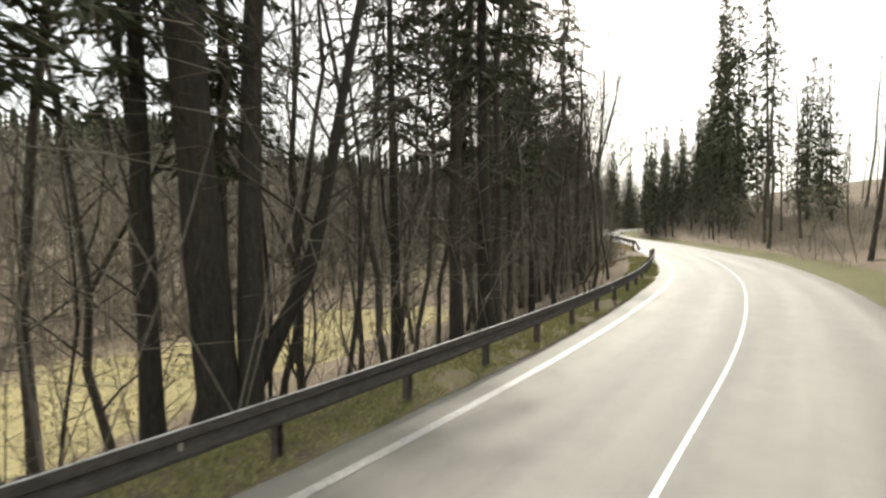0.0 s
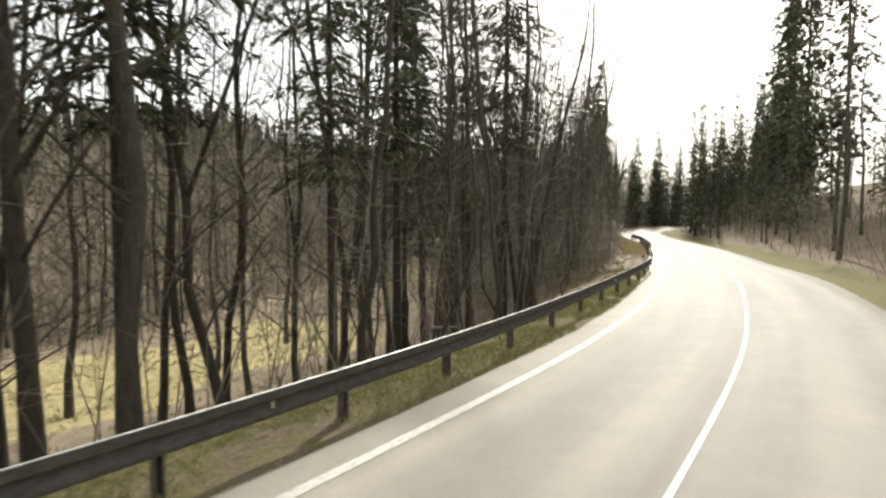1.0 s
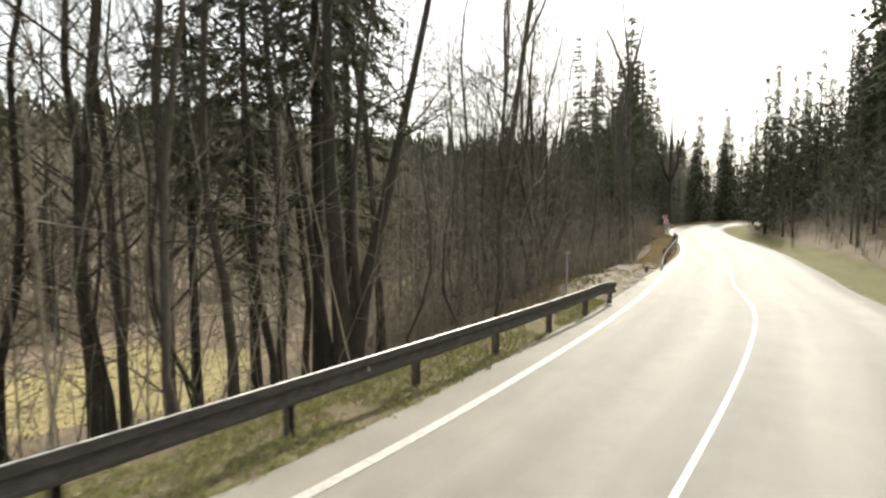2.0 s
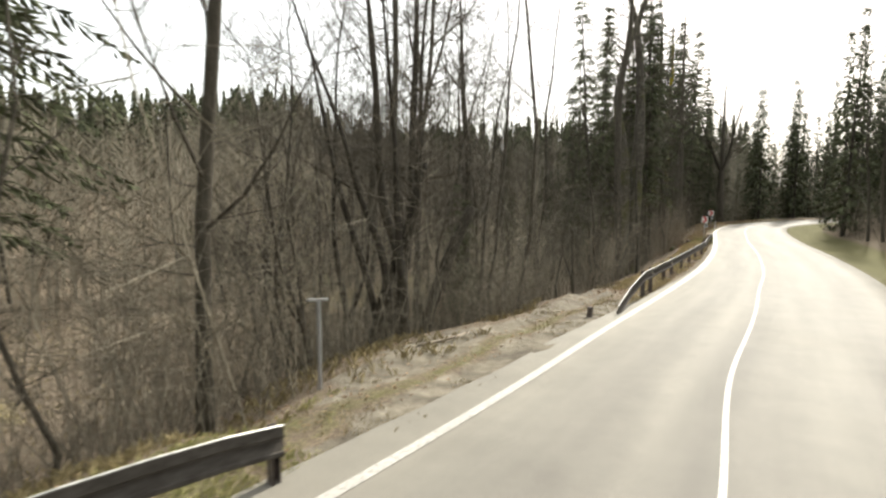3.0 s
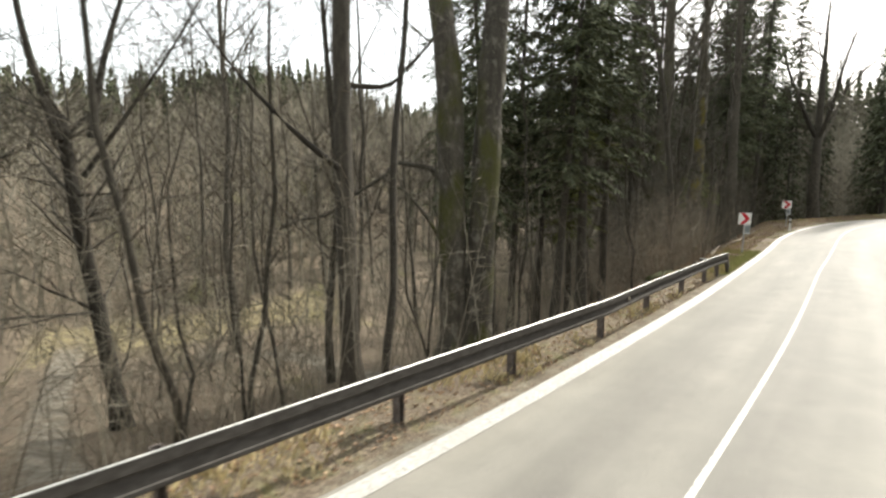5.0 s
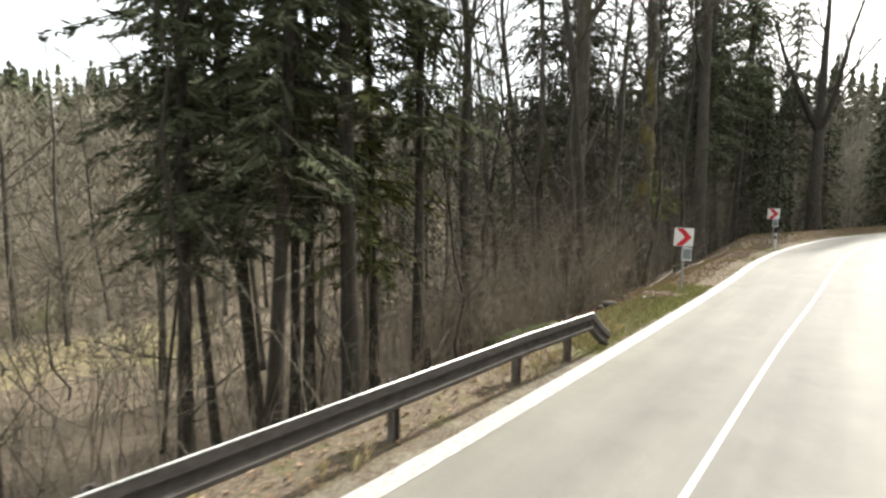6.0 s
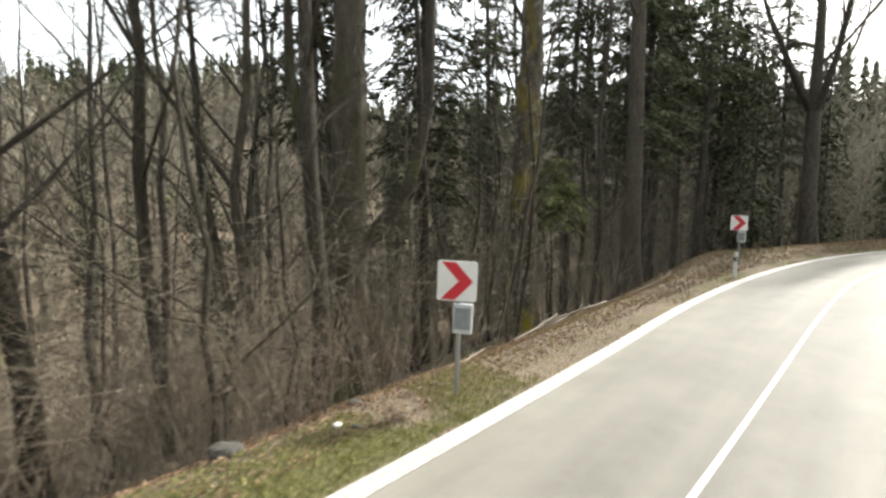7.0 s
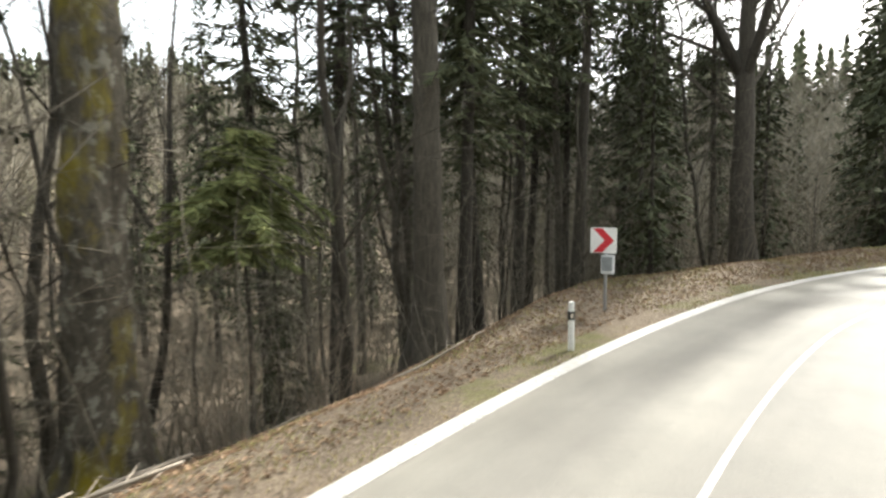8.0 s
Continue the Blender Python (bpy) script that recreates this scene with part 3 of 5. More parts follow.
tail = np.cumsum(np.r_[0, np.linalg.norm(np.diff(one[:, :2], axis=0), axis=1)])
rail_posts(guard_a, along(one, (tail[-1] - 0.25) % 2.0, 2.0, 60))
rail_reflectors(guard_a, along(one, (tail[-1] - 9.3) % 12.0, 12.0, 10))
rail_posts(guard_b, [(-6.5, -1.6), (-5.81, -0.53), (-4.87, 1.1), (-3.96, 2.6), (-3.08, 4.41), (-1.95, 6.3), (-0.8, 8.3), (0.37, 10.32), (1.5, 12.46), (2.6, 14.5), (3.67, 16.6), (4.26, 17.72)])
rail_reflectors(guard_b, [(-6.1, -1.1), (-4.6, 1.5), (0.9, 11.2)])


# ---- roadside furniture ----
def chevron_sign(x, y, turn, middle, lean, label):
    g = height(x, y)
    thing = empty("chevron_sign", label, "road sign", "chevron signs", pose(x, y, g, 0, lean, turn))
    h = middle - g
    b = Build()
    b.tube([Vector((0, 0.03, -0.3)), Vector((0, 0.03, h + 0.2))], [0.03, 0.03], 10)
    b.f.append(tuple(range(10, 20)))
    b.done("post", GREY_METAL, thing, "grey steel tube post", smooth=False)
    b = Build()
    b.box(pose(-0.04, -0.012, h, 90), 0.5, 0.5, 0.02, 0.02)
    plate = b.done("board", SIGN_WHITE, thing, "white square board")
    s = 0.25
    pts = [(-0.2, s - 0.015), (-0.02, s - 0.015), (0.2, 0), (-0.02, -s + 0.015), (-0.2, -s + 0.015), (0.02, 0)]
    v = [(a - 0.04, -0.022 - 0.004, h + c) for a, c in pts] + [(a - 0.04, -0.021, h + c) for a, c in pts]
    f = [(0, 5, 2, 1), (5, 4, 3, 2)] + [(i, (i + 1) % 6, (i + 1) % 6 + 6, i + 6) for i in range(6)]
    part("arrow", v, f, SIGN_RED, plate, "red arrow pointing along the bend")
    b = Build()
    b.box(pose(0.055, -0.04, h - 0.46), 0.24, 0.12, 0.36, 0.02)
    case = b.done("lamp_box", BOX_METAL, thing, "grey box below the board")
    b = Build()
    b.box(pose(0.055, -0.105, h - 0.45), 0.19, 0.012, 0.27, 0.003)
    b.done("lens", LAMP_GLASS, case, "grey rectangular lens")
    return thing


chevron_sign(7.19, 24.86, 6, 1.46, 2.0, "red and white chevron sign on a grey post in the verge")
chevron_sign(13.66, 37.65, -18, 1.84, 0.5, "red and white chevron sign at the outside of the bend")


def marker_post(x, y, turn, label):
    g = height(x, y)
    thing = empty("marker_post", label, "marker post", "", pose(x, y, g, 0, 0, turn))
    b = Build()
    v = []
    for z, w in ((-0.1, 0.05), (0.5, 0.048), (0.76, 0.044)):
        v += [(w, -0.02, z), (0.02, -0.05, z), (-0.02, -0.05, z), (-w, -0.02, z), (-w + 0.015, 0.03, z), (w - 0.015, 0.03, z)]
    f = [(i, (i + 1) % 6, (i + 1) % 6 + 6, i + 6) for i in range(6)] + [(i + 6, (i + 1) % 6 + 6, (i + 1) % 6 + 12, i + 12) for i in range(6)]
    f.append(tuple(range(12, 18)))
    part("shaft", v, f, PLASTIC_WHITE, thing, "white plastic shaft")
    b.box(pose(0, -0.012, 0.55), 0.104, 0.088, 0.13, 0.02)
    band = b.done("band", PLASTIC_BLACK, thing, "black band")
    b = Build()
    b.box(pose(0.0, -0.06, 0.55), 0.035, 0.008, 0.07)
    b.done("reflector", AMBER, band)
    return thing


marker_post(12.99, 35.37, 12, "white plastic roadside marker post with black band")

pole = empty("steel_post", "thin grey steel post with flat top beside the track", "post", "", pose(-13.22, -8.6, height(-13.22, -8.6)))
pole_top = 1.14 - height(-13.22, -8.6)
b = Build()
b.tube([Vector((0, 0, -0.3)), Vector((0.01, 0, pole_top - 0.02))], [0.03, 0.03], 10)
b.done("tube", GREY_METAL, pole)
b = Build()
b.box(pose(0, 0, pole_top, 0, 4, 35), 0.3, 0.06, 0.035, 0.01)
b.done("top_plate", GREY_METAL, pole)
peg = empty("stub_post", "short dark stub post at the rail end", "post", "", pose(-8.4, -3.98, height(-8.4, -3.98)))
b = Build()
b.box(pose(0, 0, 0.06, 3, 2, 20), 0.09, 0.12, 0.34, 0.015)
b.done("stub", RUSTY, peg)


# ---- trees ----
def rnd(a, b):
    return random.uniform(a, b)


SEGMENTS, SIDES = (4, 3, 2, 1), (4, 3, 3, 3)


def branch(limbs, start, way, length, radius, level, twigs, droop=0.0):
    """One limb with its side branches, all in one mesh."""
    n = SEGMENTS[level]
    pts, p, d = [start], start.copy(), way.normalized()
    for k in range(n):
        d = (d + Vector((rnd(-1, 1), rnd(-1, 1), rnd(-0.5, 0.9) - droop)) * (0.24 + 0.05 * level)).normalized()
        p = p + d * (length / n)
        pts.append(p)
    limbs.tube(pts, [radius * (1 - 0.75 * k / n) for k in range(n)] + [0.0], SIDES[level])
    if level >= 3:
        return
    for k in range(twigs[level]):
        u = rnd(0.2, 1.0)
        i = min(int(u * n), n - 1)
        q = pts[i].lerp(pts[i + 1], u * n - i)
        along_d = (pts[i + 1] - pts[i]).normalized()
        side = along_d.orthogonal().normalized()
        side.rotate(Matrix.Rotation(rnd(0, 6.28), 3, along_d))
        branch(limbs, q, along_d * rnd(0.5, 1.0) + side * rnd(0.6, 1.1) + Vector((0, 0, 0.15)), length * rnd(0.35, 0.6) * (1.15 - 0.4 * u), max(0.006, radius * 0.42 * (1.1 - 0.5 * u)), level + 1, twigs, droop)


def trunk_line(h, lean, bend, n=10):
    pts, x, y, dx, dy = [], 0.0, 0.0, lean[0], lean[1]
    for k in range(n + 1):
        pts.append(Vector((x, y, -0.4 + (h + 0.4) * k / n)))
        x += dx * h / n + rnd(-1, 1) * bend
        y += dy * h / n + rnd(-1, 1) * bend
    return pts


def rounded(pts, times):
    """The line with that many steps between its points, its corners softened."""
    q = [a.lerp(b, k / times) for a, b in zip(pts, pts[1:]) for k in range(times)] + [pts[-1]]
    for _ in range(3):
        q = [q[0]] + [a * 0.25 + b * 0.5 + c * 0.25 for a, b, c in zip(q, q[1:], q[2:])] + [q[-1]]
    return q


def knotted(b, axis, sides, depth):
    """Pushes a trunk's skin in and out: burrs, folds and, at its foot, root flares."""
    for k, c in enumerate(axis):
        for j in range(sides):
            i = k * sides + j
            out = b.v[i] - c
            p = b.v[i]
            foot = math.exp(-max(p.z, 0) / 0.45)
            lump = noise.noise(Vector((p.x * 3.2, p.y * 3.2, p.z * 1.5))) + 0.5 * noise.noise(Vector((p.x * 8, p.y * 8, p.z * 4)))
            b.v[i] = c + out * (1 + depth * lump + foot * (0.25 + 0.35 * math.sin(5 * 6.283 * j / sides)))


def bare_tree(seed, h, r, first, limbs_n, twigs=(5, 4, 2), lean=(0, 0), bend=0.06, spread=0.3, bark=None, low_twigs=8, fork=0, limbs=(), knots=0.0):
    """A leafless tree standing at the origin: trunk and crown."""
    random.seed(seed)
    thing = tagged(new("tree"))
    pts = trunk_line(h, lean, bend)
    n = len(pts) - 1
    radii = [r * (1.35 if k == 0 else 1.0) * (1 - 0.86 * (k / n) ** 1.1) for k in range(n + 1)]
    tr = Build()
    if knots:
        pts_k, radii_k = rounded(pts, 6), [radii[0] + 0.0] + [np.interp(k / 6, range(len(radii)), radii) for k in range(1, n * 6 + 1)]
        tr.tube(pts_k, radii_k, 22)
        knotted(tr, pts_k, 22, knots)
    else:
        tr.tube(pts, radii, 10)
    tr.v.append(pts[-1] + Vector((0, 0, 0.5)))
    e, k = len(tr.v) - 1, 22 if knots else 10
    tr.f += [(e - k + j, e - k + (j + 1) % k, e) for j in range(k)]
    for k in range(fork):
        i = int(n * rnd(0.25, 0.45)) + 1
        a = rnd(0, 6.28)
        d = Vector((math.cos(a) * 0.55, math.sin(a) * 0.55, 1)).normalized()
        q = [pts[i]]
        for j in range(7):
            d = (d + Vector((rnd(-0.1, 0.1), rnd(-0.1, 0.1), 0.12))).normalized()
            q.append(q[-1] + d * h * 0.075)
        lb = Build()
        lb.tube(q, [radii[i] * 0.62 * (1 - 0.8 * j / 7) for j in range(7)] + [0], 8)
        lb.done("limb", bark or BARK_BROWN, thing, smooth=True)
        pts_f = q
        for _ in range(5):
            j = random.randint(2, 6)
            crown_later.append((pts_f[j], h * 0.16, radii[i] * 0.2))
    tr.done("trunk", bark or BARK_BROWN, thing, smooth=True)
    for way in limbs:
        q = [Vector(p) for p in way]
        lb = Build()
        lb.tube(q, [r * 0.5 * (1 - 0.75 * j / (len(q) - 1)) for j in range(len(q))], 8)
        lb.done("limb", bark or BARK_BROWN, thing, "crooked side limb", smooth=True)
        crown_later.extend((p, h * 0.13, r * 0.12) for p in q[2:])
    cr = Build()
    for k in range(limbs_n):
        u = first + (0.98 - first) * (k + rnd(0, 1)) / limbs_n
        i = min(int(u * n), n - 1)
        p = pts[i].lerp(pts[i + 1], u * n - i)
        a = rnd(0, 6.28)
        up = rnd(0.45, 1.3)
        length = h * spread * (1.15 - u) * rnd(0.7, 1.2) + 0.5
        branch(cr, p, Vector((math.cos(a), math.sin(a), up)), length, max(0.012, radii[i] * rnd(0.25, 0.42)), 0 if length > 1.5 else 1, twigs)
    for p, length, rr in crown_later:
        a = rnd(0, 6.28)
        branch(cr, p, Vector((math.cos(a), math.sin(a), 0.9)), length, rr, 0, twigs)
    crown_later.clear()
    for k in range(low_twigs):
        u = rnd(0.12, first + 0.1)
        i = min(int(u * n), n - 1)
        p = pts[i].lerp(pts[i + 1], u * n - i)
        a = rnd(0, 6.28)
        branch(cr, p, Vector((math.cos(a), math.sin(a), rnd(-0.1, 0.5))), rnd(0.6, 2.2), 0.016, 1, (4, 4, 2))
    if cr.v:
        cr.done("crown", BRANCH, thing)
    return thing


crown_later = []


def spruce(seed, h, r, first, reach, whorls, needles, dead=14, per=7, fat=1.0):
    """A spruce: straight trunk, drooping whorled branches of needle sprays, dead branches below."""
    random.seed(seed)
    thing = tagged(new("tree"))
    pts = trunk_line(h, (0, 0), 0.03, 8)
    tr = Build()
    tr.tube(pts, [r * (1.3 if k == 0 else 1) * (1 - 0.93 * k / 8) for k in range(9)], 9)
    tr.done("trunk", BARK_DARK, thing, smooth=True)
    cr = Build()
    for w in range(whorls):
        u = first + (0.99 - first) * (w + rnd(0, 0.8)) / whorls
        z = u * h
        size = reach * min(1.0, 3.0 * (u - first) + 0.55) * (1.04 - u) / (1.04 - first) * rnd(0.75, 1.15) + 0.25
        axis = pts[min(int(u * 8), 7)].lerp(pts[min(int(u * 8), 7) + 1], u * 8 - min(int(u * 8), 7))
        count = random.randint(3, 5)
        turn = rnd(0, 6.28)
        for k in range(count):
            if rnd(0, 1) < 0.12:
                continue
            a = turn + 6.28 * k / count + rnd(-0.4, 0.4)
            out = Vector((math.cos(a), math.sin(a), 0))
            ln = size * rnd(0.7, 1.15)
            tip = axis + out * ln + Vector((0, 0, -0.32 * ln + 0.1 * (u > 0.8)))
            elbow = axis + out * ln * 0.5 + Vector((0, 0, -0.05 * ln))
            cr.tube([axis, elbow, tip], [0.02 + 0.006 * ln, 0.014, 0.0], 3)
            across = Vector((-out.y, out.x, 0))
            for j in range(per):
                v = (j + rnd(0.2, 1)) / per
                p = axis.lerp(elbow, v * 2) if v < 0.5 else elbow.lerp(tip, v * 2 - 1)
                s = across * (1 if j % 2 else -1)
                p = p + Vector((0, 0, rnd(-0.13, 0.1) * fat))
                d = (out * rnd(0.2, 0.9) + s * rnd(0.3, 1.0) + Vector((0, 0, rnd(-1.0, 0.0)))).normalized()
                q = p + d * (0.14 + 0.26 * ln * (1.1 - v)) * rnd(0.5, 1.3)
                turned = d.cross(Vector((rnd(-1, 1), rnd(-1, 1), rnd(-0.2, 1)))).normalized()
                cr.frond(p, q, (0.028 + 0.012 * ln) * fat * rnd(0.7, 1.3), turned)
            cr.frond(elbow, tip + (tip - elbow) * 0.1, 0.05 * fat, across)
    alive = len(cr.f)
    for k in range(dead):
        z = h * rnd(0.05, first + 0.06)
        a = rnd(0, 6.28)
        branch(cr, Vector((pts[0].x, 0, z)), Vector((math.cos(a), math.sin(a), rnd(-0.5, 0.5))), rnd(0.5, 0.35 * reach + 0.8), 0.012, 1, (4, 4, 3), 0.1)
    crown = cr.done("crown", needles, thing)
    crown.data.materials.append(TWIG)
    crown.data.polygons.foreach_set("material_index", [0] * alive + [1] * (len(cr.f) - alive))
    return thing


def shrub(seed, stems, h, spread):
    """A shrub of several stems, each a part with its twigs."""
    random.seed(seed)
    thing = tagged(new("shrub"))
    for k in range(5):
        b = Build()
        for _ in range(max(1, stems // 5)):
            a = 1.257 * k + rnd(-0.6, 0.6)
            p = Vector((math.cos(a), math.sin(a), 0)) * rnd(0, spread * 0.35)
            branch(b, p + Vector((0, 0, -0.1)), Vector((math.cos(a) * rnd(0.05, 0.6), math.sin(a) * rnd(0.05, 0.6), 1)), h * rnd(0.5, 1.0), rnd(0.008, 0.02), 1, (5, 5, 4))
        b.done("stem", TWIG_PALE, thing)
    return thing


TALL = [bare_tree(11, 19, 0.13, 0.15, 19, (5, 4, 2), lean=(0.03, 0.01), bend=0.26, spread=0.26, low_twigs=6), bare_tree(12, 17, 0.115, 0.18, 18, (5, 4, 2), lean=(-0.06, 0.03), bend=0.3, spread=0.26, low_twigs=6),
        bare_tree(13, 21, 0.15, 0.17, 18, (5, 4, 2), fork=1, lean=(0.04, -0.03), bend=0.24, spread=0.24, low_twigs=6), bare_tree(14, 15, 0.10, 0.13, 18, (5, 4, 2), lean=(0.1, 0.05), bend=0.3, fork=1, spread=0.28, low_twigs=5)]
THIN = [bare_tree(21, 11, 0.05, 0.12, 12, (4, 3, 2), lean=(0.07, 0.02), bend=0.24, low_twigs=3), bare_tree(22, 8, 0.04, 0.12, 12, (4, 3, 2), lean=(-0.09, 0.05), bend=0.24, low_twigs=3),
        bare_tree(23, 13, 0.065, 0.2, 11, (4, 3, 2), lean=(0.03, -0.07), bend=0.24, low_twigs=4)]
SPRUCE = [spruce(31, 24, 0.19, 0.28, 3.0, 34, NEEDLE_DARK, 8, 40, 0.82), spruce(32, 21, 0.17, 0.34, 2.6, 30, NEEDLE_DARK, 9, 40, 0.82), spruce(33, 27, 0.21, 0.22, 3.4, 38, NEEDLE_DARK, 8, 38, 0.85)]
SPRUCE_LOW = [spruce(34, 22, 0.18, 0.06, 3.4, 40, NEEDLE_DARK, 0, 46, 0.8), spruce(35, 12, 0.1, 0.08, 2.2, 26, NEEDLE_DARK, 0, 44, 0.75)]
SPRUCE_FAR = [spruce(37, 23, 0.19, 0.05, 3.5, 30, NEEDLE_DARK, 0, 9, 3.4), spruce(38, 20, 0.17, 0.1, 3.1, 28, NEEDLE_DARK, 0, 9, 3.4), spruce(40, 26, 0.2, 0.16, 3.3, 30, NEEDLE_DARK, 0, 9, 3.6)]
TALL_FAR = [bare_tree(15, 18, 0.13, 0.25, 12, (3, 3, 1), bend=0.12, low_twigs=0), bare_tree(16, 15, 0.11, 0.2, 11, (3, 3, 1), bend=0.14, low_twigs=0)]
YOUNG = [spruce(36, 5.4, 0.06, 0.62, 1.9, 12, NEEDLE_GREEN, 6, 110, 0.6)]
GREEN = [spruce(39, 15, 0.13, 0.22, 2.7, 24, NEEDLE_OLIVE, 6, 50, 0.7)]
SHRUB = [shrub(41, 13, 3.0, 1.6), shrub(42, 9, 4.2, 1.4), shrub(43, 15, 2.0, 1.8)]
for kind, label in ((TALL, "tall bare deciduous tree with thin dark trunk on the slope"), (THIN, "slender leafless young tree among the undergrowth"), (SPRUCE, "tall dark spruce with bare lower trunk"),
                    (SPRUCE_LOW + SPRUCE_FAR, "dark green spruce branched down to the ground"), (GREEN, "olive-green spruce with drooping branches behind the rail end"), (YOUNG, "young bright green conifer between the trunks"), (SHRUB, "leafless brown shrub of thin upright stems")):
    for ob in kind:
        tagged(ob, label, "shrub" if kind is SHRUB else "tree", "shrubs on the slope" if kind is SHRUB else "trees along the road")
used = set()
standing = []


def stand(ob, x, y, turn=0.0, size=1.0, tilt=(0, 0), sink=0.05):
    """Sets a template, or a copy of it, onto the ground."""
    m = pose(x, y, height(x, y) - sink, tilt[0], tilt[1], turn)
    if ob in used:
        made = copy_thing(ob, m)
    else:
        used.add(ob)
        made = ob
        made.matrix_basis = m
    made.scale = (size, size, size)
    standing.append((x, y))
    return made


# Trees that can be told apart, by their places: kind, which, x, y, size, turn, tilt to the side and away.
KNOWN_FIRST = [(SPRUCE, 0, -38.2, -29.5, 0.95), (SPRUCE, 2, -39.8, -31.2, 1.0), (SPRUCE, 1, -43.0, -33.0, 0.9), (SPRUCE, 1, -25.1, -17.8, 0.85), (SPRUCE, 0, -30.4, -22.2, 0.9), (SPRUCE, 1, -26.9, -19.2, 0.8),
    (TALL, 0, -35.9, -13.3, 1.0), (SPRUCE, 1, -32.9, -24.0, 1.0), (SPRUCE, 0, -31.0, -26.5, 1.0),
    (TALL, 1, -29.8, -17.7, 1.0), (TALL, 2, -29.6, -24.0, 1.0), (TALL, 3, -27.8, -17.8, 1.0), (TALL, 2, -26.0, -11.8, 1.15),
    (TALL, 0, -25.6, -11.2, 1.0)]
KNOWN_MIDDLE = [(TALL, 3, -29.9, -13.8, 1.1), (TALL, 1, -32.3, -8.7, 1.0), (TALL, 0, -29.9, -4.1, 1.0), (SPRUCE, 1, -20.3, -12.6, 1.0),
    (SPRUCE, 1, -24.1, -10.5, 0.85), (TALL, 2, -42.0, -24.5, 1.1),
    (TALL, 0, -38.8, -26.6, 1.0)]
KNOWN_LAST = [(TALL, 2, -14.4, 20.2, 1.2), (TALL, 0, -15.6, 4.9, 1.15), (TALL, 1, -7.3, 15.5, 1.15), (TALL, 0, -10.6, 24.8, 1.1),
    (SPRUCE, 1, 0.4, 18.4, 1.0), (SPRUCE, 2, 4.6, 31.2, 0.8), (SPRUCE, 1, 3.0, 28.6, 0.85), (GREEN, 0, 0.0, 20.4, 0.95), (TALL, 3, 0.4, 28.8, 1.0), (TALL, 1, 3.3, 34.4, 1.15),
    (YOUNG, 0, 7.7, 34.8, 1.0), (TALL, 3, 1.0, 21.5, 1.0),
    (SPRUCE_LOW, 1, -11.3, 1.2, 0.4), (SPRUCE_LOW, 1, -11.6, 2.6, 0.5)]
for kind, k, x, y, size in KNOWN_FIRST + KNOWN_MIDDLE + KNOWN_LAST:
    stand(kind[k], x, y, random.Random(int(x * 37 + y * 11)).uniform(0, 360), size)


def stem_tree(seed, label, x, y, turn, stems, bark, twig_length=2.2, sides=10, twigs=16, low=0.5):
    """A tree of crooked stems and limbs; each: start radius, end radius, on up by metres, its bends (across, up)."""
    random.seed(seed)
    thing = tagged(new("tree"), label, "tree", "trees along the road")
    cr = Build()
    for r0, r1, more, bends in stems:
        pts, depth, drift = [], rnd(-0.1, 0.1), rnd(-0.12, 0.12)
        for (ax, az), (bx, bz) in zip(bends, bends[1:]):
            for k in range(4):
                u = k / 4
                pts.append(Vector((ax + (bx - ax) * u, depth + drift * max(0, az + (bz - az) * u), az + (bz - az) * u)))
        pts.append(Vector((bends[-1][0], depth + drift * bends[-1][1], bends[-1][1])))
        way, whole = (pts[-1] - pts[-3]).normalized(), len(pts) - 1
        for k in range(int(more / 0.7)):
            way = (way + Vector((rnd(-0.12, 0.12), rnd(-0.12, 0.12), 0.08))).normalized()
            pts.append(pts[-1] + way * 0.7)
        for _ in range(2):
            pts = [pts[0]] + [a * 0.25 + b * 0.5 + c * 0.25 for a, b, c in zip(pts, pts[1:], pts[2:])] + [pts[-1]]
        n = len(pts) - 1
        radii = []
        for k, p in enumerate(pts):
            flare = 1 + 0.45 * math.exp(-max(p.z, 0) / 0.35) if bends[0][1] <= 0 and r0 > 0.1 else 1.0
            beyond = max(0, k - whole) / max(1, n - whole)
            radii.append((r0 + (r1 - r0) * min(1, k / whole)) * (1 - 0.85 * beyond) * flare * rnd(0.93, 1.08))
        tr = Build()
        tr.tube(pts, radii, sides)
        if r0 > 0.1:
            knotted(tr, pts, sides, 0.12)
        tr.f.append(tuple(range(len(tr.v) - sides, len(tr.v))))
        tr.done("trunk" if bends[0][1] <= 0 else "limb", bark, thing, smooth=True)
        for k in range(twigs):
            i = random.randint(int(n * low), n)
            a = rnd(0, 6.28)
            branch(cr, pts[i], Vector((math.cos(a), math.sin(a), rnd(0.1, 1.2))), twig_length * rnd(0.4, 1.2), max(0.01, radii[i] * 0.3), 0 if rnd(0, 1) < 0.6 else 1, (5, 4, 3))
    cr.done("crown", BRANCH, thing)
    thing.matrix_basis = pose(x, y, height(x, y) - 0.1, 0, 0, turn)
    standing.append((x, y))
    return thing


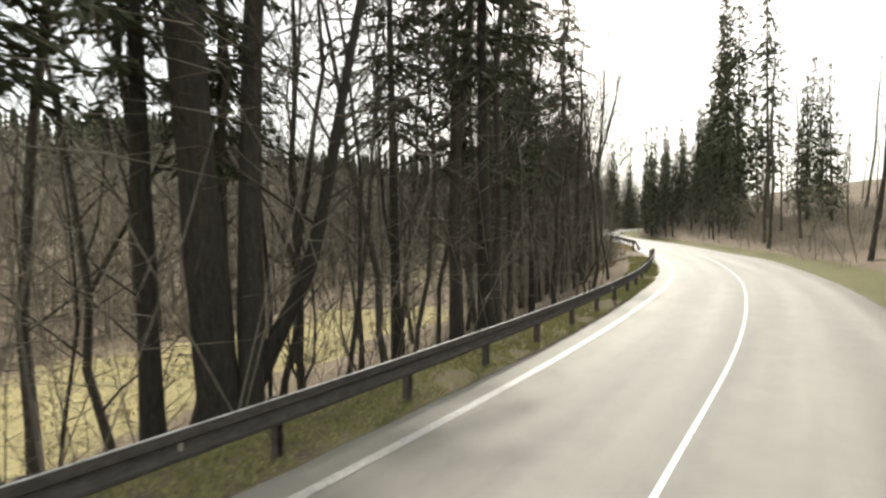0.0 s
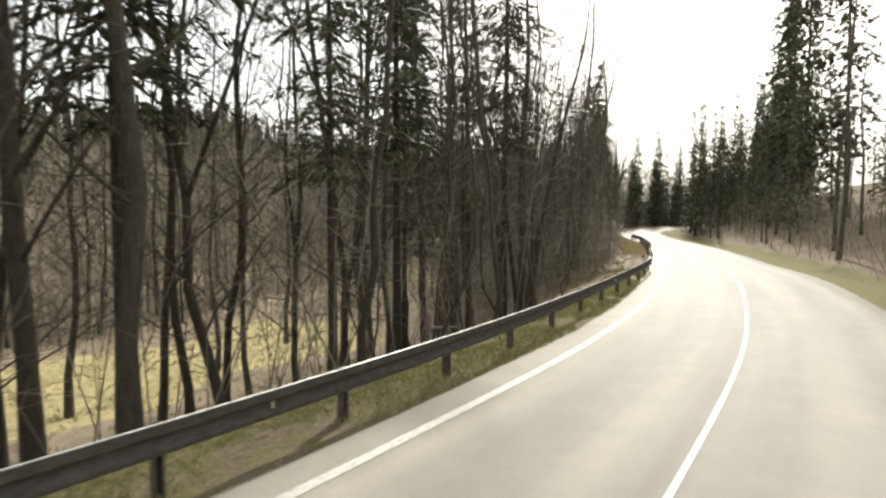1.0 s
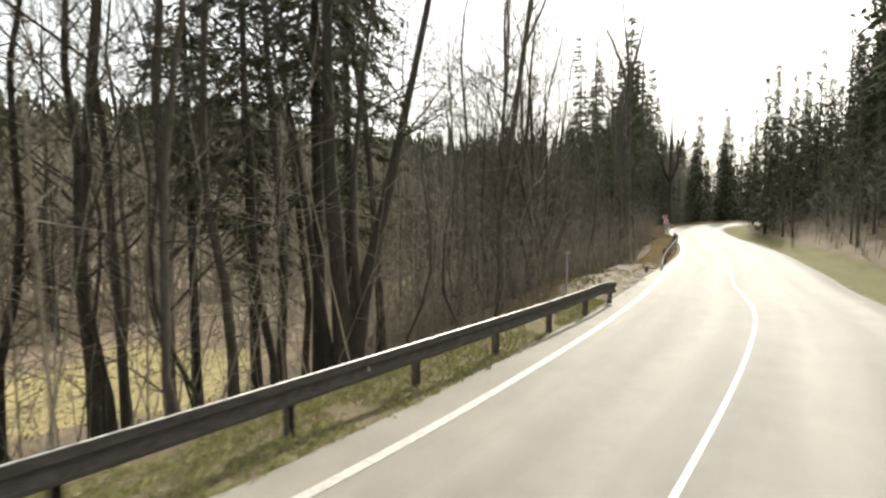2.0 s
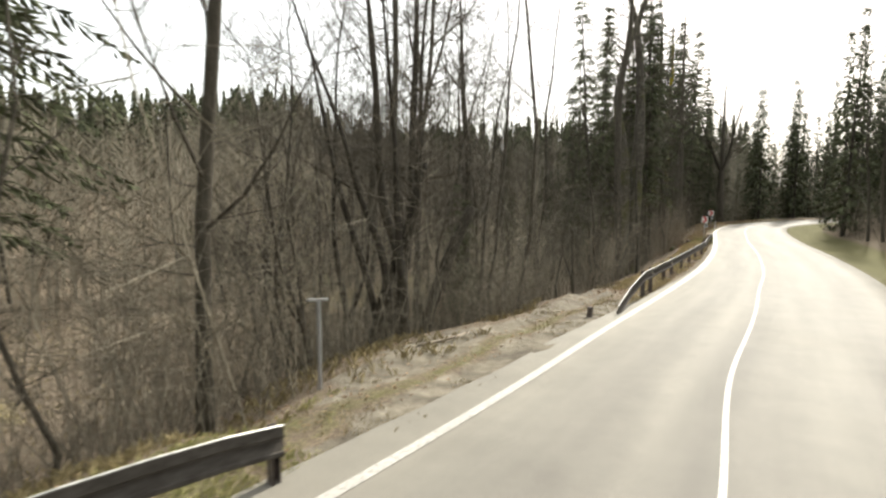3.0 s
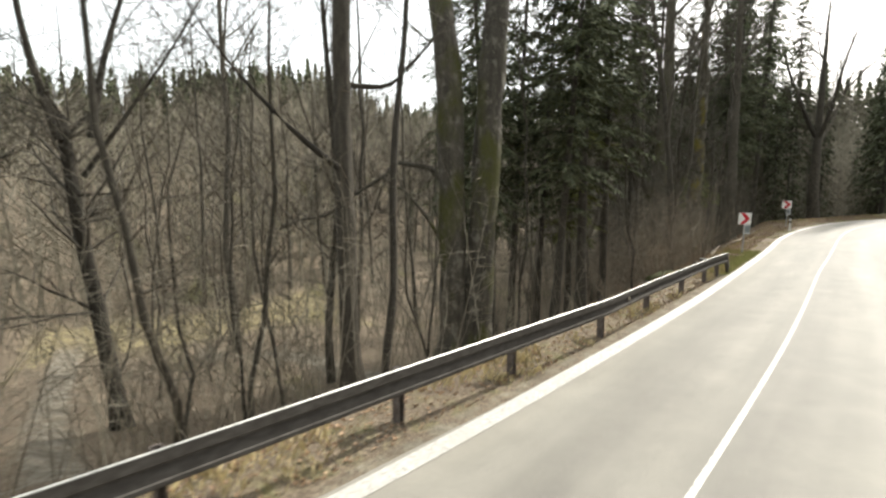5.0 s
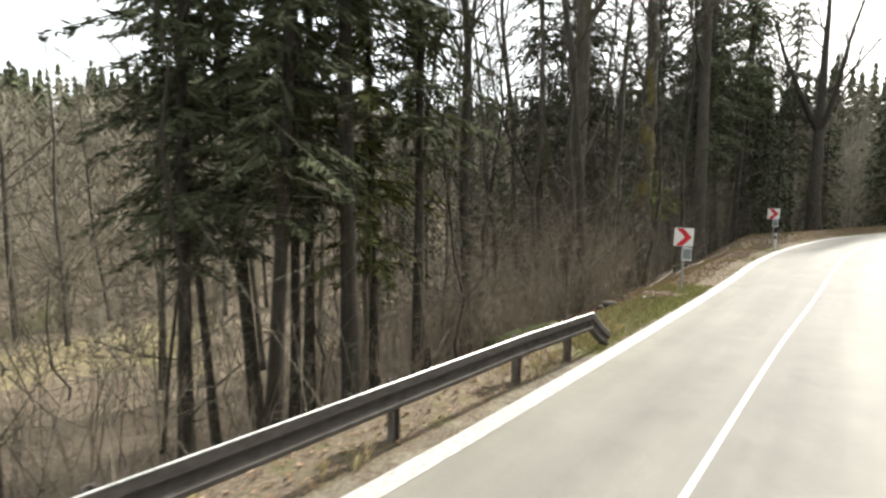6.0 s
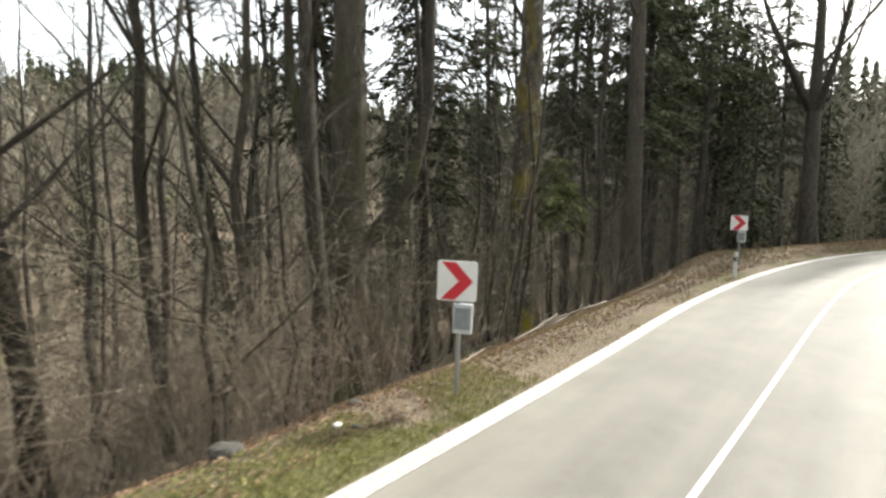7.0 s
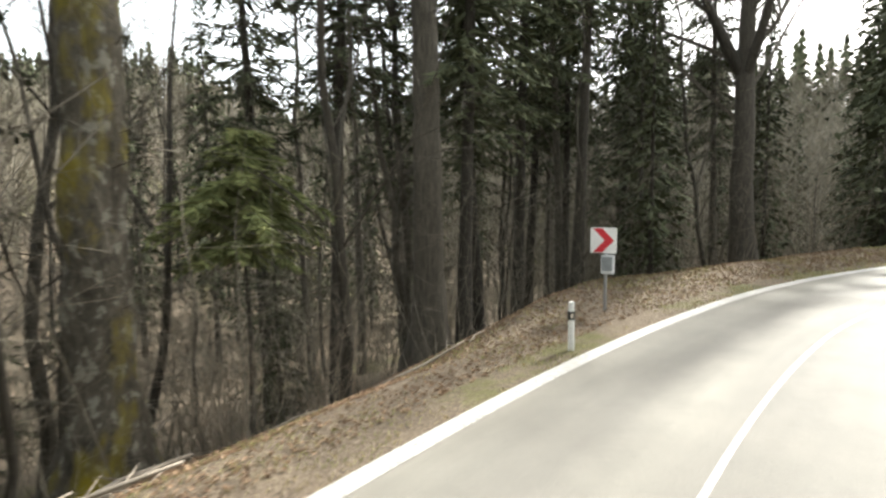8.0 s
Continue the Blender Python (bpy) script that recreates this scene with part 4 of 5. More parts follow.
stem_tree(301, "clump of dark crooked alder stems beside the track", -12.9, -4.0, 7, (
    (0.13, 0.07, 0, ((-0.62, -0.2), (-0.35, 1.1), (-0.1, 2.1), (0.3, 3.0), (0.58, 4.1), (0.75, 4.6))),
    (0.11, 0.05, 5, ((-0.1, -0.2), (-0.12, 1.4), (-0.27, 2.6), (-0.72, 3.7), (-1.05, 5.1))),
    (0.15, 0.09, 6, ((0.2, -0.2), (0.2, 1.9), (0.04, 2.7), (-0.27, 3.6), (-0.35, 5.1))),
    (0.09, 0.05, 5, ((0.15, 2.0), (0.08, 3.6), (0.06, 5.1))),
    (0.10, 0.05, 4, ((-0.35, -0.2), (-0.45, 1.2), (-0.85, 2.6), (-1.3, 4.0), (-1.5, 5.1))),
    (0.09, 0.04, 2, ((0.3, 2.6), (0.5, 3.2), (0.62, 4.2)))), BARK_DARK, 1.9, 9, 14)
stem_tree(302, "slightly leaning dark alder beside the track", -13.2, -2.3, 7, (
    (0.13, 0.06, 8, ((0.0, -0.2), (0.2, 2.0), (0.55, 4.2), (0.7, 6.0))), (0.05, 0.02, 2, ((0.42, 3.3), (0.1, 4.3), (0.0, 5.4)))), BARK_DARK, 2.4, 9, 38)
stem_tree(303, "strongly leaning dark trunk broken off at its top", -12.55, -2.6, 7, (
    (0.17, 0.135, 0, ((0.0, -0.2), (0.35, 1.35), (0.9, 2.75), (1.5, 4.0))), (0.05, 0.02, 1, ((0.6, 1.8), (0.5, 2.6), (0.7, 3.4)))), BARK_DARK, 1.2, 10, 5, 0.3)
stem_tree(304, "crooked leafless alder at the edge of the track", -14.3, -5.6, 7, (
    (0.08, 0.03, 3, ((0.0, -0.2), (-0.2, 1.2), (-0.6, 2.2), (-0.8, 3.6))), (0.05, 0.02, 2, ((-0.1, 0.8), (-0.5, 1.3), (-0.9, 2.2)))), BARK_DARK, 1.6, 8, 14)
stem_tree(305, "crooked leafless alder below the track", -14.8, -1.4, 7, (
    (0.12, 0.05, 7, ((0.0, -0.2), (0.1, 2.2), (-0.3, 4.5), (-0.2, 6.5))), (0.07, 0.03, 5, ((0.1, 2.0), (0.7, 3.6), (0.8, 5.4)))), BARK_DARK, 2.4, 9, 26)
stem_tree(307, "dark leaning multi-stemmed tree behind the long rail", -19.6, -13.2, -4, (
    (0.24, 0.1, 8, ((0.0, -0.3), (-0.1, 2.5), (-0.25, 5.0), (-0.2, 8.0))), (0.2, 0.08, 8, ((0.15, -0.3), (0.35, 2.0), (0.9, 4.2), (1.5, 7.0))),
    (0.12, 0.05, 6, ((-0.2, -0.3), (-0.6, 2.5), (-0.9, 5.0))), (0.1, 0.04, 5, ((0.3, 2.0), (0.2, 4.0), (0.5, 6.5)))), BARK_DARK, 3.0, 10, 24, 0.4)
stem_tree(308, "crooked dark young tree behind the leafy bank", 5.4, 34.7, 14, (
    (0.10, 0.05, 5, ((0.0, -0.2), (0.12, 0.9), (0.45, 2.4), (0.5, 4.3), (0.52, 6.0))), (0.04, 0.02, 2, ((0.5, 4.6), (0.1, 5.3), (-0.3, 6.2)))), BARK_DARK, 1.5, 9, 14, 0.5)
stem_tree(309, "tall dark trunk with a crooked side limb below the track", -11.66, 7.49, 36, (
    (0.24, 0.16, 9, ((0.0, -0.3), (-0.1, 2.0), (-0.15, 4.5), (-0.2, 7.5))), (0.12, 0.06, 4, ((-0.12, 3.0), (-0.45, 4.0), (-0.85, 4.9), (-0.95, 5.8), (-0.6, 6.8))),
    (0.07, 0.03, 2, ((-0.1, 4.9), (0.5, 5.5), (1.3, 6.1)))), BARK_DARK, 3.3, 10, 30, 0.45)
stem_tree(310, "slender dark tree leaning over the forest track", -11.2, 11.5, 20, (
    (0.2, 0.13, 0, ((0.0, -0.3), (-0.25, 2.5), (-0.5, 5.5), (-0.6, 8.0))), (0.11, 0.05, 6, ((-0.6, 7.6), (-0.3, 9.5), (0.3, 11.5))),
    (0.1, 0.05, 6, ((-0.6, 7.4), (-1.0, 9.5), (-1.1, 11.5))), (0.06, 0.03, 4, ((-0.55, 6.6), (0.6, 8.2), (1.6, 9.6)))), BARK_DARK, 2.8, 9, 30, 0.4)
stem_tree(311, "thick bending dark alder beside the lay-by", -13.1, -0.1, 30, (
    (0.2, 0.12, 8, ((-1.0, -0.5), (-0.6, 1.8), (-0.15, 3.4), (0.0, 5.2), (0.05, 7.0))), (0.08, 0.04, 3, ((-0.1, 4.4), (-0.8, 5.2), (-1.8, 5.6)))), BARK_DARK, 2.8, 10, 34, 0.45)
stem_tree(312, "stout straight dark trunk behind the rail", -3.83, 9.5, 30, (
    (0.17, 0.15, 12, ((0.0, -0.8), (-0.02, 2.5), (-0.05, 5.0), (0.0, 8.0))), (0.06, 0.02, 2, ((-0.15, 4.2), (-0.9, 4.8), (-1.9, 5.9))), (0.05, 0.02, 1, ((0.1, 5.6), (0.8, 5.6), (1.4, 6.3)))), BARK_DARK, 2.4, 12, 14, 0.55)
stem_tree(313, "slim crooked dark tree behind the rail", -2.86, 9.29, 30, (
    (0.08, 0.05, 6, ((-0.25, -0.6), (-0.2, 0.6), (-0.02, 1.6), (0.0, 3.4), (0.1, 4.6), (0.3, 6.0))),), BARK_DARK, 1.6, 9, 12, 0.6)
stem_tree(314, "massive dark twin trunk with a leaning limb behind the long rail", -37.0, -29.6, -16, (
    (0.36, 0.26, 10, ((-0.1, -0.6), (-0.12, 2.5), (-0.2, 5.5), (-0.15, 9.0))), (0.24, 0.16, 8, ((0.35, -0.6), (0.4, 2.0), (0.35, 5.0), (0.5, 8.5))),
    (0.17, 0.08, 6, ((0.2, 0.6), (0.75, 1.8), (1.35, 3.0), (1.7, 4.6), (2.1, 6.8)))), BARK_DARK, 3.2, 12, 30, 0.45)
stem_tree(306, "stout twin-trunked grey beech with green moss behind the rail", -2.4, 12.85, 16, (
    (0.34, 0.29, 12, ((-0.28, -0.8), (-0.3, 0.4), (-0.32, 1.7), (-0.34, 4.2), (-0.42, 6.8))),
    (0.35, 0.31, 12, ((0.22, -0.8), (0.26, 0.4), (0.32, 2.0), (0.4, 3.8), (0.55, 6.8))),
    (0.075, 0.02, 0, ((-0.5, 4.3), (-0.8, 4.65), (-1.2, 4.72), (-1.7, 4.8), (-1.85, 4.5), (-2.6, 4.05), (-3.3, 3.5), (-3.9, 3.45), (-4.4, 3.2))),
    (0.05, 0.015, 0, ((-0.5, 2.8), (-0.85, 3.4), (-1.4, 4.1), (-2.0, 4.4))),
    (0.03, 0.012, 0, ((-1.7, 4.75), (-2.0, 4.2), (-2.2, 3.5), (-2.7, 3.0)))), BARK_BEECH, 2.6, 18, 16, 0.62)

FORKED = bare_tree(52, 20, 0.42, 0.45, 12, (5, 4, 2), bark=BARK_GREY, bend=0.08, knots=0.12, limbs=(((0, 0, 2.9), (0.6, 0.17, 3.4), (1.25, 0.36, 4.4), (1.6, 0.45, 5.8), (1.65, 0.5, 8.0), (1.9, 0.5, 11.0)), ((0, 0, 3.6), (-0.6, -0.2, 4.6), (-0.9, -0.4, 6.5), (-1.0, -0.3, 9.5))))
tagged(FORKED, "thick grey forked tree behind the chevron sign", "tree", "trees along the road")
stand(FORKED, 4.1, 27.8, 0)
MOSSY = bare_tree(53, 20, 0.42, 0.4, 12, (5, 4, 2), bark=BARK_MOSSY, bend=0.12, knots=0.32)
tagged(MOSSY, "knotty grey trunk covered with yellow-green moss", "tree", "trees along the road")
stand(MOSSY, 7.0, 32.6, 10)
STOUT = bare_tree(54, 23, 0.33, 0.4, 13, (5, 4, 2), bark=BARK_BROWN, bend=0.04, knots=0.08)
tagged(STOUT, "straight brown-grey trunk at the top of the bank", "tree", "trees along the road")
stand(STOUT, 10.2, 37.2, 120)
OAK = bare_tree(55, 17, 0.42, 0.3, 15, (6, 5, 3), bark=BARK_DARK, fork=3, spread=0.42, bend=0.1)
tagged(OAK, "dark spreading leafless oak beside the bend", "tree", "trees along the road")
stand(OAK, 19.0, 46.6, 0)
# Woods by chance, kept off the road, the track and the named trees.
def free(x, y, gap):
    return all((x - a) ** 2 + (y - b) ** 2 > gap * gap for a, b in standing)


class Joined:
    """Many copies of tree templates as one mesh."""

    def __init__(self):
        self.v, self.f, self.m, self.mats, self.n = [], [], [], [], 0

    def add(self, ob, m):
        for child in ob.children:
            me = child.data
            co = np.empty(len(me.vertices) * 3)
            me.vertices.foreach_get("co", co)
            co = co.reshape(-1, 3) @ np.array(m.to_3x3()).T + np.array(m.translation)
            for p in me.polygons:
                mat = me.materials[p.material_index]
                if mat not in self.mats:
                    self.mats.append(mat)
                self.m.append(self.mats.index(mat))
                self.f.append([self.n + i for i in p.vertices])
            self.v.append(co)
            self.n += len(co)

    def done(self, name, label):
        me = bpy.data.meshes.new(name)
        me.from_pydata(np.vstack(self.v).tolist(), [], self.f)
        for mat in self.mats:
            me.materials.append(mat)
        me.polygons.foreach_set("material_index", self.m)
        return tagged(new(name, me), label, "woods", kind="stuff")


def wood(seed, count, kinds, d_range, y_range, gap, side=1, sizes=(0.8, 1.15), into=None):
    r = random.Random(seed)
    made = tries = 0
    spots = [i for i in range(len(left)) if y_range[0] <= left[i][1] <= y_range[1] and -75 < left[i][0] < 75]
    while made < count and tries < count * 12:
        tries += 1
        i = r.choice(spots)
        d = r.uniform(*d_range)
        x, y = left[i] + left_n[i] * d if side > 0 else right[i] - left_n[i] * d
        real = beside(x, y)[0] if side > 0 else right_of(x, y)
        if real < d_range[0] * 0.8 or not free(x, y, gap) or ((TRACK - (x, y)) ** 2).sum(1).min() < 2.6:
            continue
        if side > 0 and (-9.5 < left[i][1] < -3 and real < 4.0 or math.hypot(x - 16.5, y - 46) < 3):
            continue
        if side < 0 and beside(x, y)[0] > -8:
            continue
        if kinds in (TALL, SPRUCE) and -25 < x < -14.2 and -7 < y < 9:
            continue
        ob, turn, size, tilt = r.choice(kinds), r.uniform(0, 360), r.uniform(*sizes), (r.uniform(-3, 3), r.uniform(-3, 3))
        if into is None:
            stand(ob, x, y, turn, size, tilt)
        else:
            into.add(ob, pose(x, y, height(x, y) - 0.1, tilt[0], tilt[1], turn) @ Matrix.Scale(size, 4))
            standing.append((x, y))
        made += 1


wood(30, 7, TALL[:3], (4.0, 10), (-40, -24), 1.2, sizes=(0.7, 1.0))
wood(2, 22, TALL, (3.4, 11), (-50, -9), 1.2)
wood(34, 5, TALL, (3.4, 9), (-33, -24), 1.1, sizes=(0.75, 1.1))
wood(35, 10, THIN, (3.0, 9), (-33, -18), 0.7)
wood(14, 34, THIN, (2.6, 10.5), (-48, -9), 0.7)
wood(25, 4, TALL, (3.4, 10), (-20, -10), 1.1)
wood(26, 2, SPRUCE, (5, 11), (-17, -11), 1.6)
wood(4, 5, TALL, (7, 13), (-9, 0), 1.3)
wood(15, 26, THIN, (3.8, 14), (-8, 10), 0.8)
wood(5, 6, SPRUCE, (3.6, 9), (14.6, 18.5), 1.3, sizes=(0.6, 0.85))
wood(32, 3, SPRUCE, (4.0, 8.0), (14.8, 18.5), 1.2, sizes=(0.6, 0.75))
wood(38, 2, SPRUCE, (3.8, 7.0), (33, 38), 1.3, sizes=(0.75, 1.0))
wood(33, 4, SPRUCE_LOW[1:], (5.0, 8.5), (14.8, 18), 1.4, sizes=(0.7, 1.0))
wood(23, 6, TALL, (3.4, 11), (13, 26), 1.2)
wood(16, 14, THIN, (3.0, 12), (12, 30), 0.8)
wood(6, 13, SPRUCE, (4.0, 11), (29, 45), 1.7, sizes=(0.75, 1.1))
wood(17, 14, TALL, (3.4, 13), (22, 45), 1.4)
wood(18, 22, THIN, (3.0, 12), (26, 45), 0.8)
wood(20, 7, SPRUCE_LOW, (6, 12), (30, 42), 2.0, sizes=(0.45, 0.8))
wood(11, 18, SHRUB, (2.8, 10), (-10, 3), 0.9, sizes=(0.5, 1.0))
wood(36, 4, SHRUB, (5, 11), (3, 14), 0.9, sizes=(0.5, 0.9))
wood(37, 28, SHRUB, (2.8, 10), (15, 45), 0.9, sizes=(0.6, 1.1))
wood(12, 14, SHRUB, (3.0, 8), (-50, -10), 1.0, sizes=(0.35, 0.7))
wood(13, 14, SHRUB[:1], (2.2, 5), (18.5, 24), 0.5, sizes=(0.5, 0.8))
stand(SPRUCE[1], -37.4, -27.6, 140, 0.85, (1, -1))
rest = Joined()
far_bend = [i for i in range(len(left)) if 17 < left[i][0] < 48]
for k in range(54):
    i, d = far_bend[(k * 37) % len(far_bend)], 2.6 + (k * 0.618 % 1) * 6.5
    x, y = left[i] + left_n[i] * d
    if math.hypot(x - 19, y - 46.6) < 2.2 or not free(x, y, 1.0):
        continue
    rest.add(SPRUCE_FAR[k % 2], pose(x, y, height(x, y) - 0.1, 0, 0, 61 * k) @ Matrix.Scale((0.66 if x > 25 else 0.4) + 0.22 * (k * 0.38 % 1), 4))
    standing.append((x, y))
for k, (x, y) in enumerate(((-4, 50), (2, 54), (-7, 47), (-1, 51.5), (-10, 50), (-2, 46), (5, 57), (-12, 55), (-6, 54), (0, 57))):
    rest.add(SPRUCE_FAR[k % 3], pose(x, y, height(x, y) - 0.1, 0, 0, 83 * k) @ Matrix.Scale(0.5 + 0.15 * (k * 0.38 % 1), 4))
    standing.append((x, y))
behind_bend = [i for i in range(len(left)) if 14 < left[i][0] < 40]
for k in range(44):
    i, d = behind_bend[(k * 43) % len(behind_bend)], 16.0 + (k * 0.618 % 1) * 16
    x, y = left[i] + left_n[i] * d
    if free(x, y, 1.2):
        rest.add((SPRUCE_FAR + TALL_FAR)[k % 5], pose(x, y, height(x, y) - 0.1, 0, 0, 59 * k) @ Matrix.Scale(0.5 + 0.15 * (k * 0.38 % 1), 4))
        standing.append((x, y))
past_bend = [i for i in range(len(left)) if 36 < left[i][0] < 66]
for k in range(64):
    i, d = past_bend[(k * 41) % len(past_bend)], 3.0 + (k * 0.618 % 1) * 17
    x, y = left[i] + left_n[i] * d
    if free(x, y, 1.2):
        rest.add((SPRUCE_FAR + TALL_FAR)[k % 5], pose(x, y, height(x, y) - 0.1, 0, 0, 67 * k) @ Matrix.Scale(0.62 + 0.25 * (k * 0.38 % 1), 4))
        standing.append((x, y))
wood(9, 24, TALL_FAR, (13, 34), (0, 48), 2.0, into=rest)
wood(19, 18, THIN, (12, 26), (-4, 48), 1.3, into=rest)
wood(10, 14, TALL_FAR, (28, 42), (-60, 10), 2.5, into=rest)
wood(31, 20, SPRUCE_FAR, (15, 40), (24, 60), 2.0, sizes=(0.35, 0.6), into=rest)
rest.done("woods_beyond", "mixed woods behind the first rows of trees")
uphill = Joined()
for x, y, size in ((14.0, 6.0, 1.15), (16.0, 9.0, 1.15), (15.0, 3.0, 1.1), (18.0, 12.0, 1.15), (20.0, 15.0, 1.1)):
    k = SPRUCE_FAR[2]
    uphill.add(k, pose(x, y, height(x, y) - 0.1, 1, -1, 40 * x) @ Matrix.Scale(size, 4))
    standing.append((x, y))
wood(8, 20, SPRUCE_FAR, (4.5, 20), (-38, -8), 1.6, side=-1, sizes=(0.5, 0.9), into=uphill)
wood(21, 26, TALL_FAR, (3.2, 18), (-38, 18), 1.4, side=-1, sizes=(0.6, 1.0), into=uphill)
wood(28, 20, TALL_FAR + SPRUCE_FAR[:1], (3.4, 16), (-10, 16), 1.4, side=-1, sizes=(0.4, 0.65), into=uphill)
wood(24, 34, TALL_FAR + SPRUCE_FAR[:2], (3.0, 16), (14, 46), 1.2, side=-1, sizes=(0.5, 0.85), into=uphill)
wood(39, 18, SPRUCE_FAR, (6, 14), (8, 34), 1.2, side=-1, sizes=(0.55, 0.75), into=uphill)
wood(40, 24, SPRUCE_FAR + TALL_FAR[:1], (4, 15), (36, 49), 1.2, side=-1, sizes=(0.6, 0.85), into=uphill)
uphill.done("woods_uphill", "dense mixed woods on the uphill side of the road")


def thicket(name, label, seed, count, d_range, y_range, h_range, mat, side=1, thick=1.0):
    """Thin saplings and brushwood, past counting."""
    r = random.Random(seed)
    random.seed(seed)
    b = Build()
    spots = [i for i in range(len(left)) if y_range[0] <= left[i][1] <= y_range[1] and -60 < left[i][0] < 60]
    for _ in range(count):
        i, d = r.choice(spots), r.uniform(*d_range)
        x, y = left[i] + left_n[i] * d if side > 0 else right[i] - left_n[i] * d
        x, y = x + r.uniform(-0.2, 0.2), y + r.uniform(-0.2, 0.2)
        if side < 0 and beside(x, y)[0] > -8:
            continue
        if side > 0 and (left[i][1] < -9 and 10.5 < d < 29 and r.random() < 0.93 or 2.5 < left[i][1] < 14 and d < 12 and r.random() < 0.5 or 18 < left[i][1] < 26 and d > 3 and r.random() < 0.4):
            continue
        if ((TRACK - (x, y)) ** 2).sum(1).min() < 0.95 or d < layby(left[i][1]) + 0.1:
            continue
        h = r.uniform(*h_range)
        foot = Vector((x, y, height(x, y) - 0.1))
        way = Vector((r.uniform(-0.4, 0.4), r.uniform(-0.4, 0.4), 1))
        midway = foot + way * h * 0.5 + Vector((r.uniform(-0.1, 0.1), r.uniform(-0.1, 0.1), 0)) * h
        tip = foot + way * h + Vector((r.uniform(-0.4, 0.4), r.uniform(-0.4, 0.4), 0))
        rad = (0.0035 + 0.0015 * h) * thick
        b.tube([foot, midway, tip], [rad, rad * 0.7, 0], 3)
        for k in range(11):
            u = r.uniform(0.2, 0.98)
            p = foot.lerp(midway, u * 2) if u < 0.5 else midway.lerp(tip, u * 2 - 1)
            a = r.uniform(0, 6.28)
            ln = min(h * r.uniform(0.1, 0.42), 1.7)
            b.tube([p, p + Vector((math.cos(a) * ln, math.sin(a) * ln, ln * r.uniform(-0.25, 0.9)))], [rad * 0.6, 0], 3)
    return tagged(b.done(name, mat), label, "brushwood", kind="stuff")


thicket("brushwood", "grey leafless saplings and brushwood on the slope", 71, 1600, (2.6, 14), (-13, 50), (1.5, 6.5), TWIG)
thicket("sapling_stems", "slender grey saplings behind the long rail", 77, 420, (2.8, 12), (-48, -10), (3.0, 9.0), TWIG, 1, 1.3)
thicket("dark_undergrowth", "dense leafless undergrowth between the trunks at the bend", 78, 1400, (3.6, 18), (24, 47), (1.2, 5.5), TWIG)
thicket("brown_brushwood", "brown leafless brushwood beyond the rail end", 72, 560, (2.2, 7), (17.5, 25), (1.4, 3.6), TWIG_PALE)
thicket("dense_brushwood", "dense dark brushwood below the track", 74, 1500, (2.6, 13), (-12, 13), (0.8, 4.5), TWIG)
thicket("uphill_brushwood", "brown brushwood at the foot of the uphill woods", 76, 1500, (2.2, 11), (-45, 55), (1.0, 5.0), TWIG, -1, 1.6)
thicket("track_brushwood", "dense dark brambles along the edge of the track", 79, 1000, (2.1, 6.5), (-9.5, 3), (0.4, 1.5), TWIG)
thicket("low_brushwood", "low grey brambles beside the track and the rails", 73, 800, (2.4, 8), (-14, 44), (0.5, 1.6), TWIG)


# Far woods on the hillside, past counting.
def far_woods(name, label, seed, count, d_range, conifer, y_range=(-120, 70)):
    r = random.Random(seed)
    random.seed(seed)
    b = Build()
    for _ in range(count):
        i = r.randrange(len(left))
        d = r.uniform(*d_range)
        n = FAR_N / np.linalg.norm(FAR_N)
        x, y = left[i] + n * d
        z = height(x, y)
        h = r.uniform(12.5, 16.5) if conifer else r.uniform(9, 14)
        top = Vector((x, y, z))
        if conifer:
            b.tube([top, top + Vector((0, 0, h))], [0.18, 0], 3)
            layers = 14
            for k in range(layers):
                u = k / layers
                w = 3.0 * (1.05 - u) * r.uniform(0.75, 1.2)
                c = top + Vector((0, 0, h * (0.1 + 0.88 * u)))
                for j in range(7):
                    a = j * 0.9 + k * 0.5 + r.uniform(-0.3, 0.3)
                    tip = c + Vector((math.cos(a) * w, math.sin(a) * w, r.uniform(-1.1, -0.3)))
                    b.frond(c + Vector((0, 0, 0.4)), tip, 0.3 + 0.4 * (1 - u), Vector((-math.sin(a), math.cos(a), r.uniform(-1, 1))).normalized())
        else:
            b.tube([top, top + Vector((r.uniform(-1, 1), r.uniform(-1, 1), h))], [0.16, 0], 3)
            for k in range(44):
                u = r.uniform(0.12, 0.95)
                p = top + Vector((0, 0, h * u))
                a = r.uniform(0, 6.28)
                ln = h * 0.3 * (1.1 - u) + 0.5
                q = p + Vector((math.cos(a) * ln, math.sin(a) * ln, ln * r.uniform(0.5, 1.4)))
                b.tube([p, q], [0.04, 0], 3)
    ob = b.done(name, NEEDLE_DARK if conifer else TWIG)
    return tagged(ob, label, "woods", kind="stuff")


thicket("hillside_brushwood", "grey-brown saplings on the far slope", 75, 1500, (13, 40), (-34, 30), (2.5, 7.5), TWIG, 1, 1.8)
far_woods("far_bare_woods", "grey-brown leafless woods on the far hillside", 61, 1600, (30, 98), False)
far_woods("far_spruce_woods", "dark spruce woods along the hilltop", 62, 700, (88, 130), True)
for group in (TALL, THIN, SPRUCE, SPRUCE_LOW, SPRUCE_FAR, TALL_FAR, YOUNG, GREEN, SHRUB):
    for ob in group:
        if ob not in used:
            for o in (*ob.children_recursive, ob):
                bpy.data.objects.remove(o)


